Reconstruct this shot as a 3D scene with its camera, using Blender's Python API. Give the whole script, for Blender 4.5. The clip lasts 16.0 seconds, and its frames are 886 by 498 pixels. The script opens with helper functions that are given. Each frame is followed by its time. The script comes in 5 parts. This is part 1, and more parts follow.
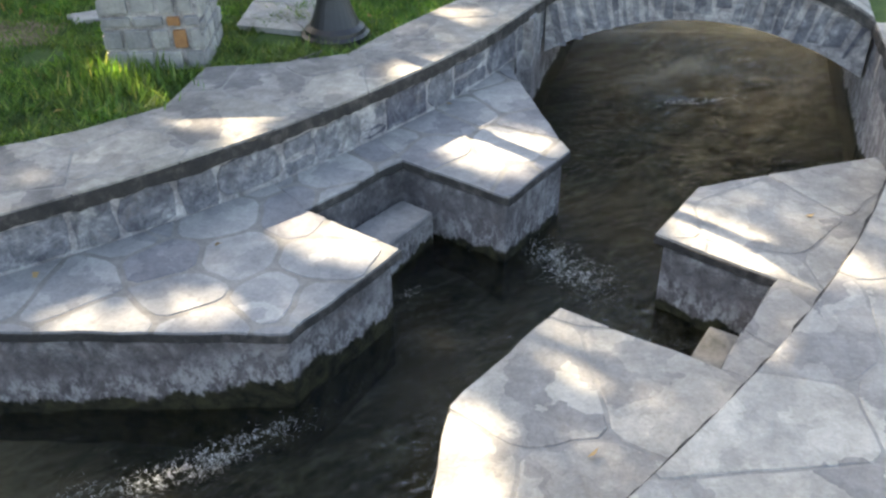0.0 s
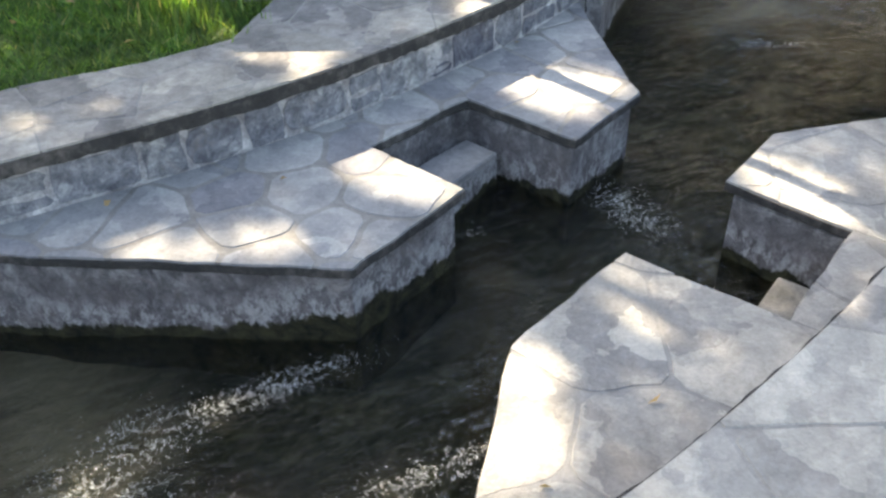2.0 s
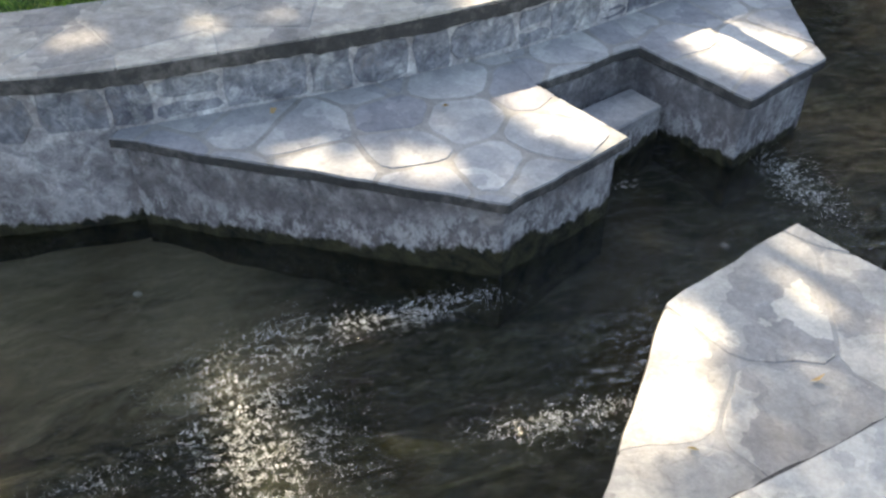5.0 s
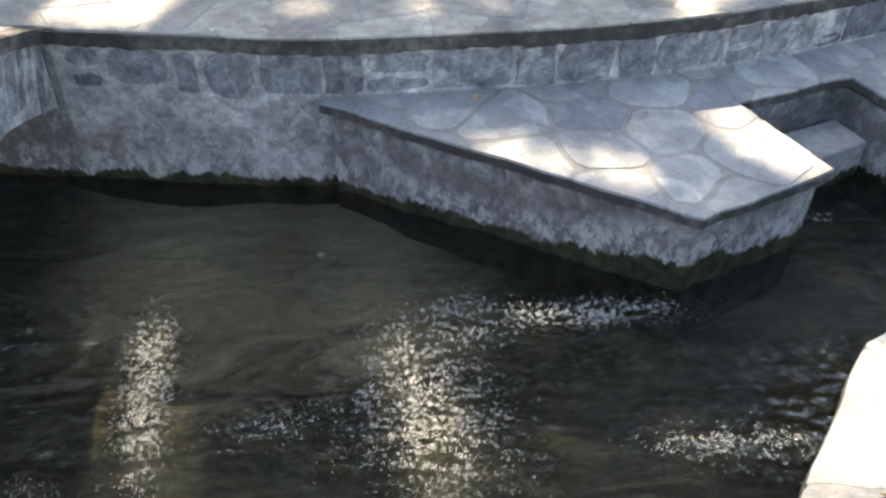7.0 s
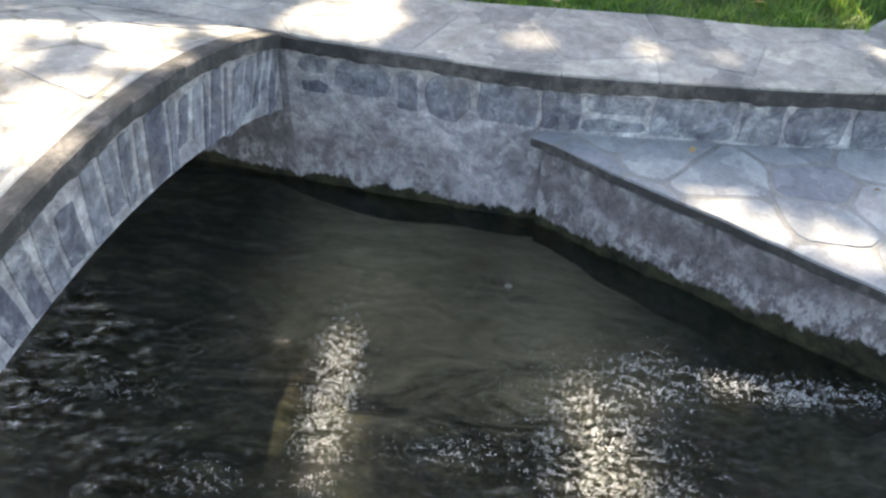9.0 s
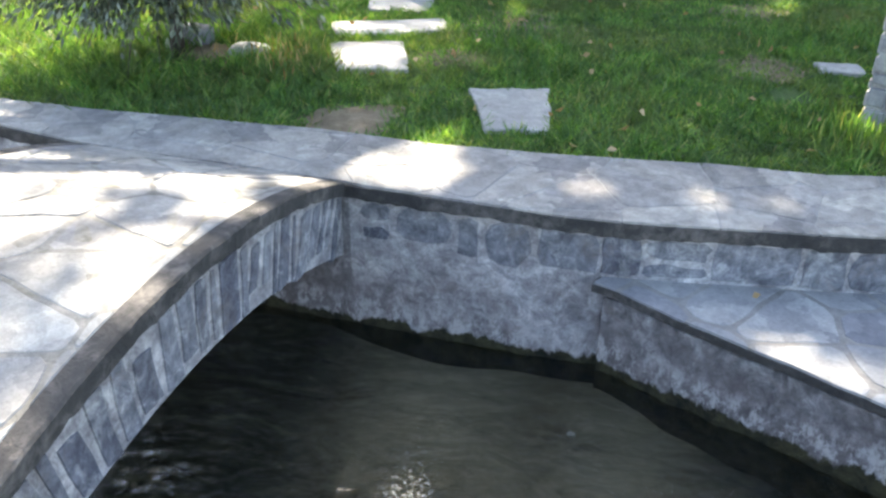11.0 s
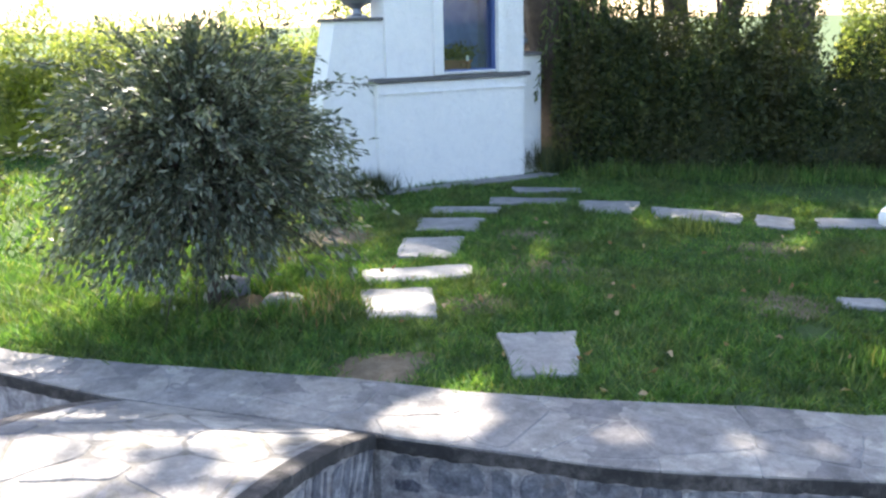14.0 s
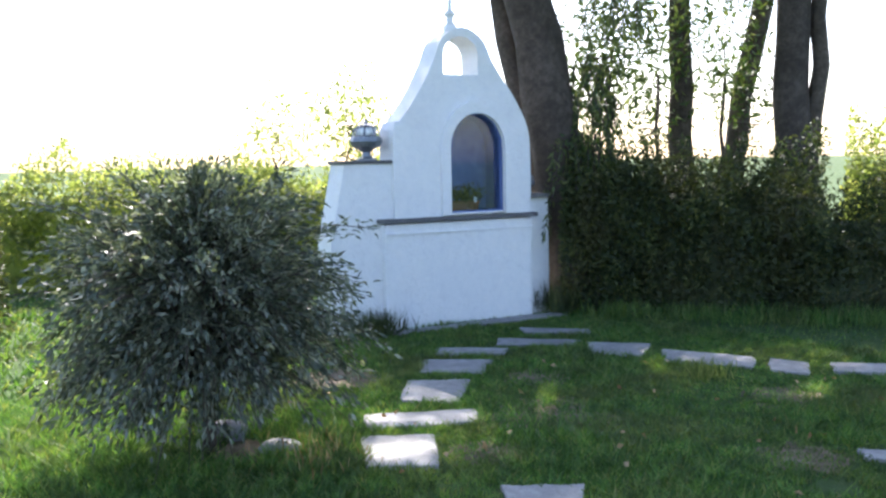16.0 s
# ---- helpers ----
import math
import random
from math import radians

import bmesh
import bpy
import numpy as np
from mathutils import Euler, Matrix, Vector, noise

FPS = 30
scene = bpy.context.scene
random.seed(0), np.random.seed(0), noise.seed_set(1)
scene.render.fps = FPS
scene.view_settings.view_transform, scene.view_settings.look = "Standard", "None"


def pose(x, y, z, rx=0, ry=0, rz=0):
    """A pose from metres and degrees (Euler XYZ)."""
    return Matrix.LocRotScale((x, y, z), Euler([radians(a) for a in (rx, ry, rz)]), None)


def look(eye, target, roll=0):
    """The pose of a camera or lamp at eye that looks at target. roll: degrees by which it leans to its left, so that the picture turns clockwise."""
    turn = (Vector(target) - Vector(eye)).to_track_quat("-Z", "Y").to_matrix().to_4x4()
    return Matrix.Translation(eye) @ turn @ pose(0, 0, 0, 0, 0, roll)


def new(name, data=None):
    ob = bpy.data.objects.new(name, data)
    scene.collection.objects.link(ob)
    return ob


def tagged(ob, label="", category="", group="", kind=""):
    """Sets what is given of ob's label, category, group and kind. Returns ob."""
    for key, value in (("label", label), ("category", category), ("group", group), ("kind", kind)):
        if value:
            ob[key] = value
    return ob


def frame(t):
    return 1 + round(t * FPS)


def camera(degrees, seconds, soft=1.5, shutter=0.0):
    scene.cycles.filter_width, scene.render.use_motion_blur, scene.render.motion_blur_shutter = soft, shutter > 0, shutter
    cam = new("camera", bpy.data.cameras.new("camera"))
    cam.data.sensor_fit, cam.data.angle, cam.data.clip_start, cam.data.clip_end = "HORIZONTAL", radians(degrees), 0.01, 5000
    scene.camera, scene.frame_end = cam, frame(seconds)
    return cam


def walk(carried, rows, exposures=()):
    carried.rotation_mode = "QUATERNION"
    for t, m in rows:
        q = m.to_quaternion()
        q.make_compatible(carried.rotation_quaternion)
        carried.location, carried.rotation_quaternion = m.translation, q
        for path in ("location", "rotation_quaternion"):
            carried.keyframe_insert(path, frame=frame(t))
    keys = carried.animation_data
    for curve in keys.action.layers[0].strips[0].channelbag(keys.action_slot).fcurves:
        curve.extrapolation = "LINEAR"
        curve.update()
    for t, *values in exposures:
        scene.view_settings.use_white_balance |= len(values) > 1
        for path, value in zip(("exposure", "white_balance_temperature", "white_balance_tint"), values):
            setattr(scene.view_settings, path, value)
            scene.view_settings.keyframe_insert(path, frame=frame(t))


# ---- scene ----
cam = camera(54.0, 16.0, soft=2.5)
PATH = [
    (0, (-0.305, 0.407, 1.985), (-0.473, 2.067, 0.883), -0.9),
    (0.5, (-0.296, 0.413, 1.983), (-0.495, 2.052, 0.854), -1.7),
    (1, (-0.304, 0.413, 1.978), (-0.531, 2.028, 0.821), -1.7),
    (1.5, (-0.326, 0.417, 1.972), (-0.579, 2.009, 0.789), -2.2),
    (2, (-0.345, 0.412, 1.963), (-0.631, 1.981, 0.755), -1.7),
    (2.5, (-0.367, 0.405, 1.956), (-0.686, 1.955, 0.733), -1.2),
    (3, (-0.395, 0.409, 1.947), (-0.754, 1.939, 0.71), -0.8),
    (5.5, (-0.579, 0.347, 1.884), (-1.147, 1.757, 0.585), 0.4),
    (6, (-0.637, 0.302, 1.885), (-1.271, 1.688, 0.591), 1.3),
    (6.5, (-0.698, 0.251, 1.887), (-1.394, 1.609, 0.594), 1.6),
    (7, (-0.759, 0.197, 1.897), (-1.522, 1.514, 0.6), 1.5),
    (7.5, (-0.825, 0.176, 1.899), (-1.66, 1.442, 0.595), 1.3),
    (8, (-0.889, 0.159, 1.902), (-1.803, 1.367, 0.597), 1.4),
    (8.5, (-0.947, 0.137, 1.901), (-1.926, 1.305, 0.606), 1.9),
    (9, (-0.986, 0.106, 1.904), (-2.035, 1.251, 0.643), 2.1),
    (11.5, (-1.132, -0.008, 1.922), (-2.397, 1.244, 1.01), 0.6),
    (12, (-1.145, 0.003, 1.933), (-2.448, 1.275, 1.106), 0.3),
    (12.5, (-1.14, 0.013, 1.954), (-2.478, 1.296, 1.203), -0.3),
    (13, (-1.139, 0.018, 1.981), (-2.506, 1.315, 1.312), -0.9),
    (13.5, (-1.13, 0.003, 2.005), (-2.52, 1.314, 1.413), -1.2),
    (14, (-1.118, -0.011, 2.026), (-2.529, 1.311, 1.516), -1.3),
    (14.5, (-1.111, -0.003, 2.042), (-2.541, 1.328, 1.61), -1.4),
    (15, (-1.123, 0.037, 2.057), (-2.569, 1.375, 1.711), -1.4),
    (15.5, (-1.139, 0.084, 2.063), (-2.598, 1.426, 1.796), -1.3),
    (16, (-1.152, 0.116, 2.067), (-2.619, 1.459, 1.862), -1.1),
]
walk(cam, [(t, look(eye, target, roll)) for t, eye, target, roll in PATH], [(0.0, 2.1, 8400, 10), (5.5, 2.15, 8300, 10), (7.5, 2.24, 8250, 10), (8.0, 2.5, 8200, 10), (9.0, 2.45, 8150, 10), (11.5, 2.33, 7300, 10), (12.5, 1.62, 7350, 12), (14.5, 2.2, 6700, 16), (15.0, 2.25, 6600, 17), (15.5, 1.97, 6450, 16), (16.0, 1.68, 6350, 17)])

# ---------------------------------------------------------------- light
SUN_AZ, SUN_EL = radians(141.0), radians(43.0)   # azimuth from +x towards +y
SUN_DIR = Vector((math.cos(SUN_AZ) * math.cos(SUN_EL), math.sin(SUN_AZ) * math.cos(SUN_EL), math.sin(SUN_EL)))
world = bpy.data.worlds.new("world")
scene.world = world
world.use_nodes = True
wn, wl = world.node_tree.nodes, world.node_tree.links
sky = wn.new("ShaderNodeTexSky")
sky.sky_type, sky.sun_disc = "NISHITA", False
sky.sun_elevation, sky.sun_rotation = SUN_EL, radians(90) - SUN_AZ
sky.dust_density, sky.air_density, sky.ozone_density = 1.5, 1.0, 2.0
wl.new(sky.outputs[0], wn["Background"].inputs[0])
wn["Background"].inputs[1].default_value = 0.15
lamp = bpy.data.lights.new("sun", "SUN")
lamp.energy, lamp.angle, lamp.color = 5.0, radians(0.6), (1.0, 0.95, 0.86)
sun = new("sun", lamp)
sun.matrix_world = look(SUN_DIR * 60, (0, 0, 0))

from mathutils.geometry import tessellate_polygon

# ---------------------------------------------------------------- small helpers
H = -0.33        # top of the low platforms
WATER = -0.79
BED = -1.15
rnd = random.Random(7)


def part(name, bm, material, parent=None, label="", smooth=False):
    me = bpy.data.meshes.new(name)
    bm.to_mesh(me)
    bm.free()
    if smooth:
        for p in me.polygons:
            p.use_smooth = True
    me.materials.append(material)
    ob = new(name, me)
    ob.parent = parent
    if label:
        ob["label"] = label
    return ob


def raw(name, verts, faces, material, parent=None, smooth=False):
    me = bpy.data.meshes.new(name)
    me.from_pydata(verts, [], faces)
    me.materials.append(material)
    if smooth:
        for p in me.polygons:
            p.use_smooth = True
    ob = new(name, me)
    ob.parent = parent
    return ob


def group_at(name, x=0, y=0, z=0):
    ob = new(name)
    ob.location = (x, y, z)
    ob.empty_display_size = 0.1
    return ob


def local(parent):
    return Matrix.Translation(-Vector(parent.location))


def area2(poly):
    return sum(a[0] * b[1] - b[0] * a[1] for a, b in zip(poly, poly[1:] + poly[:1]))


def ccw(poly):
    return poly if area2(poly) > 0 else poly[::-1]


def clip(poly, nx, ny, d):
    """Keep the side nx*x + ny*y <= d."""
    out = []
    for a, b in zip(poly, poly[1:] + poly[:1]):
        da, db = nx * a[0] + ny * a[1] - d, nx * b[0] + ny * b[1] - d
        if da <= 0:
            out.append(a)
        if (da < 0 < db) or (db < 0 < da):
            k = da / (da - db)
            out.append((a[0] + k * (b[0] - a[0]), a[1] + k * (b[1] - a[1])))
    return out


def inside(poly, x, y):
    hit = False
    for (ax, ay), (bx, by) in zip(poly, poly[1:] + poly[:1]):
        if (ay > y) != (by > y) and x < (bx - ax) * (y - ay) / (by - ay) + ax:
            hit = not hit
    return hit


def tidy(poly, eps=0.012):
    out = []
    for p in poly:
        if not out or math.dist(p, out[-1]) > eps:
            out.append(p)
    while len(out) > 2 and math.dist(out[0], out[-1]) < eps:
        out.pop()
    return out


def on_rim(p, rim):
    for a, b in zip(rim, rim[1:] + rim[:1]):
        e, q = Vector((b[0] - a[0], b[1] - a[1])), Vector((p[0] - a[0], p[1] - a[1]))
        t = min(1.0, max(0.0, e.dot(q) / max(e.length_squared, 1e-9)))
        if (q - e * t).length < 0.002:
            return True
    return False


def cut_corners(poly, k=0.14, most=0.05, rim=None):
    """Blunt the corners, but for those on the region's rim."""
    out = []
    n = len(poly)
    for i in range(n):
        a, b, c = poly[i - 1], poly[i], poly[(i + 1) % n]
        if rim and on_rim(b, rim):
            out.append(b)
            continue
        for e in (a, c):
            length = math.dist(b, e)
            s = min(k, most / max(length, 1e-6))
            out.append((b[0] + s * (e[0] - b[0]), b[1] + s * (e[1] - b[1])))
    return out


def flagstones(region, size, joint, seed, stretch=(1.0, 1.0), angle=0.0, jitter=0.42, most=0.04):
    """Irregular flagstones that fill a region: plan polygons with open joints."""
    rg = random.Random(seed)
    xs, ys = [p[0] for p in region], [p[1] for p in region]
    cx, cy = (min(xs) + max(xs)) / 2, (min(ys) + max(ys)) / 2
    reach = math.dist((min(xs), min(ys)), (max(xs), max(ys))) / 2 + size
    ca, sa = math.cos(angle), math.sin(angle)
    seeds, nx, ny = [], int(reach / (size * stretch[0])) + 1, int(reach / (size * stretch[1])) + 1
    for i in range(-nx, nx + 1):
        for j in range(-ny, ny + 1):
            u = (i + 0.5 * (j % 2) + rg.uniform(-jitter, jitter)) * size * stretch[0]
            v = (j + rg.uniform(-jitter, jitter)) * size * stretch[1]
            seeds.append((cx + ca * u - sa * v, cy + sa * u + ca * v))
    cells = []
    for i, p in enumerate(seeds):
        if not (min(xs) - size < p[0] < max(xs) + size and min(ys) - size < p[1] < max(ys) + size):
            continue
        poly = region
        for j, q in enumerate(seeds):
            d = math.dist(p, q)
            if i == j or d > 3.2 * size * max(stretch):
                continue
            nx_, ny_ = (q[0] - p[0]) / d, (q[1] - p[1]) / d
            poly = clip(poly, nx_, ny_, nx_ * p[0] + ny_ * p[1] + d / 2 - joint / 2)
            if len(poly) < 3:
                break
        poly = tidy(poly) if len(poly) >= 3 else []
        if len(poly) >= 3 and abs(area2(poly)) / 2 > 0.025 * size * size:
            poly = cut_corners(ccw(poly), 0.18, most, region)
            rough = []
            for a, b in zip(poly, poly[1:] + poly[:1]):
                k = max(1, int(math.dist(a, b) / 0.07))
                straight = on_rim(a, region) and on_rim(b, region)
                for q in range(k):
                    x, y = a[0] + (b[0] - a[0]) * q / k, a[1] + (b[1] - a[1]) * q / k
                    if q and not straight:
                        x += 0.016 * noise.noise(Vector((x * 9, y * 9, 0.0)))
                        y += 0.016 * noise.noise(Vector((x * 9, y * 9, 5.0)))
                    rough.append((x, y))
            cells.append(rough)
    return cells


def slab(bm, poly, z0, z1, bevel=0.006, height=None):
    """A prism over a plan polygon with a chamfered upper edge. height(x, y) is added to z."""
    poly = ccw(poly)
    n = len(poly)

    def up(x, y):
        return height(x, y) if height else 0.0
    inner = []
    for i in range(n):
        a, b, c = poly[i - 1], poly[i], poly[(i + 1) % n]
        e1, e2 = Vector((b[0] - a[0], b[1] - a[1])), Vector((c[0] - b[0], c[1] - b[1]))
        nn = Vector((0.0, 0.0))
        for e in (e1, e2):
            if e.length > 1e-6:
                nn += Vector((-e.y, e.x)) / e.length
        nn = nn / max(nn.length, 0.3) if nn.length > 1e-6 else nn
        inner.append((b[0] + nn.x * bevel, b[1] + nn.y * bevel))
    low = [bm.verts.new((x, y, z0 + up(x, y))) for x, y in poly]
    mid = [bm.verts.new((x, y, z1 - bevel + up(x, y))) for x, y in poly]
    top = [bm.verts.new((x, y, z1 + up(x, y))) for x, y in inner]
    for i in range(n):
        j = (i + 1) % n
        bm.faces.new((low[i], low[j], mid[j], mid[i]))
        bm.faces.new((mid[i], mid[j], top[j], top[i]))
    bm.faces.new(top)
    bm.faces.new(low[::-1])
    return bm


def box(bm, cx, cy, cz, sx, sy, sz, turn=0.0, bevel=0.0):
    res = bmesh.ops.create_cube(bm, size=1.0, matrix=pose(cx, cy, cz, 0, 0, turn) @ Matrix.Diagonal((sx, sy, sz, 1)))
    if bevel:
        edges = list({e for v in res["verts"] for e in v.link_edges})
        bmesh.ops.bevel(bm, geom=edges, offset=bevel, segments=2, affect="EDGES", profile=0.6)
    return bm


def lathe(bm, rings, sides=20, m=None):
    """rings of (radius, z), from below to above."""
    m = m or Matrix.Identity(4)
    loops = []
    for r, z in rings:
        loops.append([bm.verts.new(m @ Vector((r * math.cos(2 * math.pi * i / sides), r * math.sin(2 * math.pi * i / sides), z))) for i in range(sides)])
    for a, b in zip(loops, loops[1:]):
        for i in range(sides):
            j = (i + 1) % sides
            bm.faces.new((a[i], a[j], b[j], b[i]))
    bm.faces.new(loops[0][::-1])
    bm.faces.new(loops[-1])
    return bm


def spline(ctrl, step=0.12):
    """Catmull-Rom through plan points, at even steps."""
    pts = [Vector(p) for p in ctrl]
    ext = [2 * pts[0] - pts[1]] + pts + [2 * pts[-1] - pts[-2]]
    out = []
    for i in range(1, len(ext) - 2):
        p0, p1, p2, p3 = ext[i - 1:i + 3]
        n = max(2, int((p2 - p1).length / step))
        for k in range(n):
            t = k / n
            out.append(0.5 * ((2 * p1) + (p2 - p0) * t + (2 * p0 - 5 * p1 + 4 * p2 - p3) * t * t + (3 * p1 - p0 - 3 * p2 + p3) * t ** 3))
    out.append(pts[-1])
    return [(p.x, p.y) for p in out]


def offset(line, d):
    """A plan line moved d to its left."""
    out = []
    for i, p in enumerate(line):
        a, b = line[max(i - 1, 0)], line[min(i + 1, len(line) - 1)]
        e = Vector((b[0] - a[0], b[1] - a[1])).normalized()
        out.append((p[0] - e.y * d, p[1] + e.x * d))
    return out


def lengths(line):
    s = [0.0]
    for a, b in zip(line, line[1:]):
        s.append(s[-1] + math.dist(a, b))
    return s


def along(line, s, marks=None):
    marks = marks or lengths(line)
    s = min(max(s, 0.0), marks[-1] - 1e-6)
    for i in range(len(line) - 1):
        if marks[i + 1] >= s:
            k = (s - marks[i]) / (marks[i + 1] - marks[i])
            a, b = line[i], line[i + 1]
            e = Vector((b[0] - a[0], b[1] - a[1])).normalized()
            return Vector((a[0] + k * (b[0] - a[0]), a[1] + k * (b[1] - a[1]))), e


# ---------------------------------------------------------------- materials
def nodes_of(name):
    m = bpy.data.materials.new(name)
    m.use_nodes = True
    return m, m.node_tree.nodes, m.node_tree.links, m.node_tree.nodes["Principled BSDF"]


def noise_node(n, l, co, scale, detail=6.0, rough=0.6, distort=0.0):
    t = n.new("ShaderNodeTexNoise")
    t.inputs["Scale"].default_value, t.inputs["Detail"].default_value = scale, detail
    t.inputs["Roughness"].default_value, t.inputs["Distortion"].default_value = rough, distort
    l.new(co, t.inputs["Vector"])
    return t.outputs["Fac"]


def ramp(n, l, fac, stops):
    r = n.new("ShaderNodeValToRGB")
    e = r.color_ramp.elements
    while len(e) < len(stops):
        e.new(0.5)
    for k, (pos, c) in zip(e, stops):
        k.position, k.color = pos, (*c, 1)
    l.new(fac, r.inputs["Fac"])
    return r.outputs["Color"]


def mix(n, l, fac, a, b, mode="MIX"):
    m = n.new("ShaderNodeMix")
    m.data_type, m.blend_type = "RGBA", mode
    for sock, v in ((m.inputs[0], fac), (m.inputs[6], a), (m.inputs[7], b)):
        if isinstance(v, (int, float)):
            sock.default_value = v
        elif isinstance(v, tuple):
            sock.default_value = (*v, 1)
        else:
            l.new(v, sock)
    return m.outputs[2]


def maths(n, l, op, a, b=0.0, c=None):
    m = n.new("ShaderNodeMath")
    m.operation = op
    for sock, v in zip(m.inputs, (a, b, c)):
        if v is None:
            continue
        if isinstance(v, (int, float)):
            sock.default_value = v
        else:
            l.new(v, sock)
    return m.outputs[0]


def rock(name, dark, mid, light, rough=0.85, bump=0.5, vary=0.35, grain=60.0, island=False, moss=False, depth=0.012, cracks=0.12, flakes=0.0, smear=0.0, speckle=0.5):
    """Stone, mortar and render: blotches, grain, a piece-to-piece shift, relief; moss and lime near the water."""
    m, n, l, b = nodes_of(name)
    co = n.new("ShaderNodeNewGeometry").outputs["Position"]
    big = noise_node(n, l, co, 2.3, 5, 0.6, 0.6)
    med = noise_node(n, l, co, 11.0, 8, 0.68, 0.3)
    fine = noise_node(n, l, co, grain, 4, 0.7)
    t = maths(n, l, "ADD", maths(n, l, "MULTIPLY", big, 0.45), maths(n, l, "MULTIPLY", med, 0.55))
    col = ramp(n, l, t, [(0.33, dark), (0.5, mid), (0.66, light)])
    speck = ramp(n, l, fine, [(0.3, (0.72, 0.72, 0.72)), (0.7, (1.2, 1.2, 1.2))])
    col = mix(n, l, 0.55 if moss else speckle, col, speck, "MULTIPLY")
    if vary:
        if island:
            r = n.new("ShaderNodeNewGeometry").outputs["Random Per Island"]
        else:
            r = n.new("ShaderNodeObjectInfo").outputs["Random"]
        shade = ramp(n, l, r, [(0.0, (1 - vary, 1 - vary, 1 - 0.85 * vary)), (0.5, (1.0, 0.99, 0.97)), (1.0, (1 + 0.45 * vary, 1 + 0.42 * vary, 1 + 0.34 * vary))])
        col = mix(n, l, 1.0, col, shade, "MULTIPLY")
    # fine dark cracks and lichen specks
    vo = n.new("ShaderNodeTexVoronoi")
    vo.feature, vo.inputs["Scale"].default_value = "DISTANCE_TO_EDGE", 3.1
    wob = n.new("ShaderNodeVectorMath")
    wob.operation = "MULTIPLY_ADD"
    cn = n.new("ShaderNodeTexNoise")
    cn.inputs["Scale"].default_value = 5.0
    l.new(co, cn.inputs["Vector"])
    l.new(cn.outputs["Color"], wob.inputs[0])
    wob.inputs[1].default_value = (0.35, 0.35, 0.35)
    l.new(co, wob.inputs[2])
    l.new(wob.outputs[0], vo.inputs["Vector"])
    crack = ramp(n, l, vo.outputs["Distance"], [(0.0, (1, 1, 1)), (0.018, (0, 0, 0))])
    col = mix(n, l, maths(n, l, "MULTIPLY", crack, cracks), col, (0.09, 0.08, 0.07))
    flake_h = None
    if flakes:
        vf = n.new("ShaderNodeTexVoronoi")
        vf.inputs["Scale"].default_value = 4.2
        wb = n.new("ShaderNodeVectorMath")
        wb.operation = "MULTIPLY_ADD"
        fn = n.new("ShaderNodeTexNoise")
        fn.inputs["Scale"].default_value, fn.inputs["Detail"].default_value = 7.0, 6.0
        l.new(co, fn.inputs["Vector"])
        l.new(fn.outputs["Color"], wb.inputs[0])
        wb.inputs[1].default_value = (0.30, 0.30, 0.30)
        l.new(co, wb.inputs[2])
        l.new(wb.outputs[0], vf.inputs["Vector"])
        sp = n.new("ShaderNodeSeparateColor")
        l.new(vf.outputs["Color"], sp.inputs[0])
        flake_h = sp.outputs[0]
        tone = ramp(n, l, sp.outputs[1], [(0.0, (1 - flakes, 1 - flakes, 1 - 0.9 * flakes)), (0.55, (1.0, 0.99, 0.98)), (1.0, (1 + flakes * 0.8, 1 + flakes * 0.74, 1 + flakes * 0.6))])
        col = mix(n, l, 1.0, col, tone, "MULTIPLY")
    if smear:
        st = n.new("ShaderNodeVectorMath")
        st.operation = "MULTIPLY"
        l.new(co, st.inputs[0])
        st.inputs[1].default_value = (1.0, 1.0, 0.7)
        sm1 = noise_node(n, l, st.outputs[0], 7.0, 8, 0.72, 0.8)
        sm2 = ramp(n, l, sm1, [(0.52, (0, 0, 0)), (0.66, (1, 1, 1))])
        col = mix(n, l, maths(n, l, "MULTIPLY", sm2, smear), col, (0.47, 0.465, 0.455))
        dk = noise_node(n, l, st.outputs[0], 4.0, 8, 0.7, 0.5)
        dk2 = ramp(n, l, dk, [(0.30, (1, 1, 1)), (0.44, (0, 0, 0))])
        col = mix(n, l, maths(n, l, "MULTIPLY", dk2, smear * 0.9), col, (0.10, 0.09, 0.085))
    if moss:
        blot = ramp(n, l, noise_node(n, l, co, 13.0, 7, 0.74, 0.6), [(0.36, (0.60, 0.60, 0.62)), (0.5, (1.0, 1.0, 1.0)), (0.64, (1.5, 1.49, 1.46))])
        col = mix(n, l, 1.0, col, blot, "MULTIPLY")
        rust = ramp(n, l, noise_node(n, l, co, 5.5, 7, 0.7, 0.7), [(0.54, (0, 0, 0)), (0.68, (1, 1, 1))])
        col = mix(n, l, maths(n, l, "MULTIPLY", rust, 0.45), col, (0.19, 0.15, 0.13))
        sep = n.new("ShaderNodeSeparateXYZ")
        l.new(co, sep.inputs[0])
        sx = n.new("ShaderNodeVectorMath")
        sx.operation = "MULTIPLY"
        l.new(co, sx.inputs[0])
        sx.inputs[1].default_value = (1.0, 1.0, 0.5)
        wav = noise_node(n, l, sx.outputs[0], 6.0, 8, 0.72)
        wid = noise_node(n, l, co, 1.4, 3, 0.5)
        zz = maths(n, l, "ADD", sep.outputs[2], maths(n, l, "MULTIPLY", maths(n, l, "ADD", wav, -0.5), 0.26))
        zz = maths(n, l, "ADD", zz, maths(n, l, "MULTIPLY", maths(n, l, "ADD", wid, -0.5), 0.16))
        far = n.new("ShaderNodeVectorMath")
        far.operation = "DISTANCE"
        l.new(co, far.inputs[0])
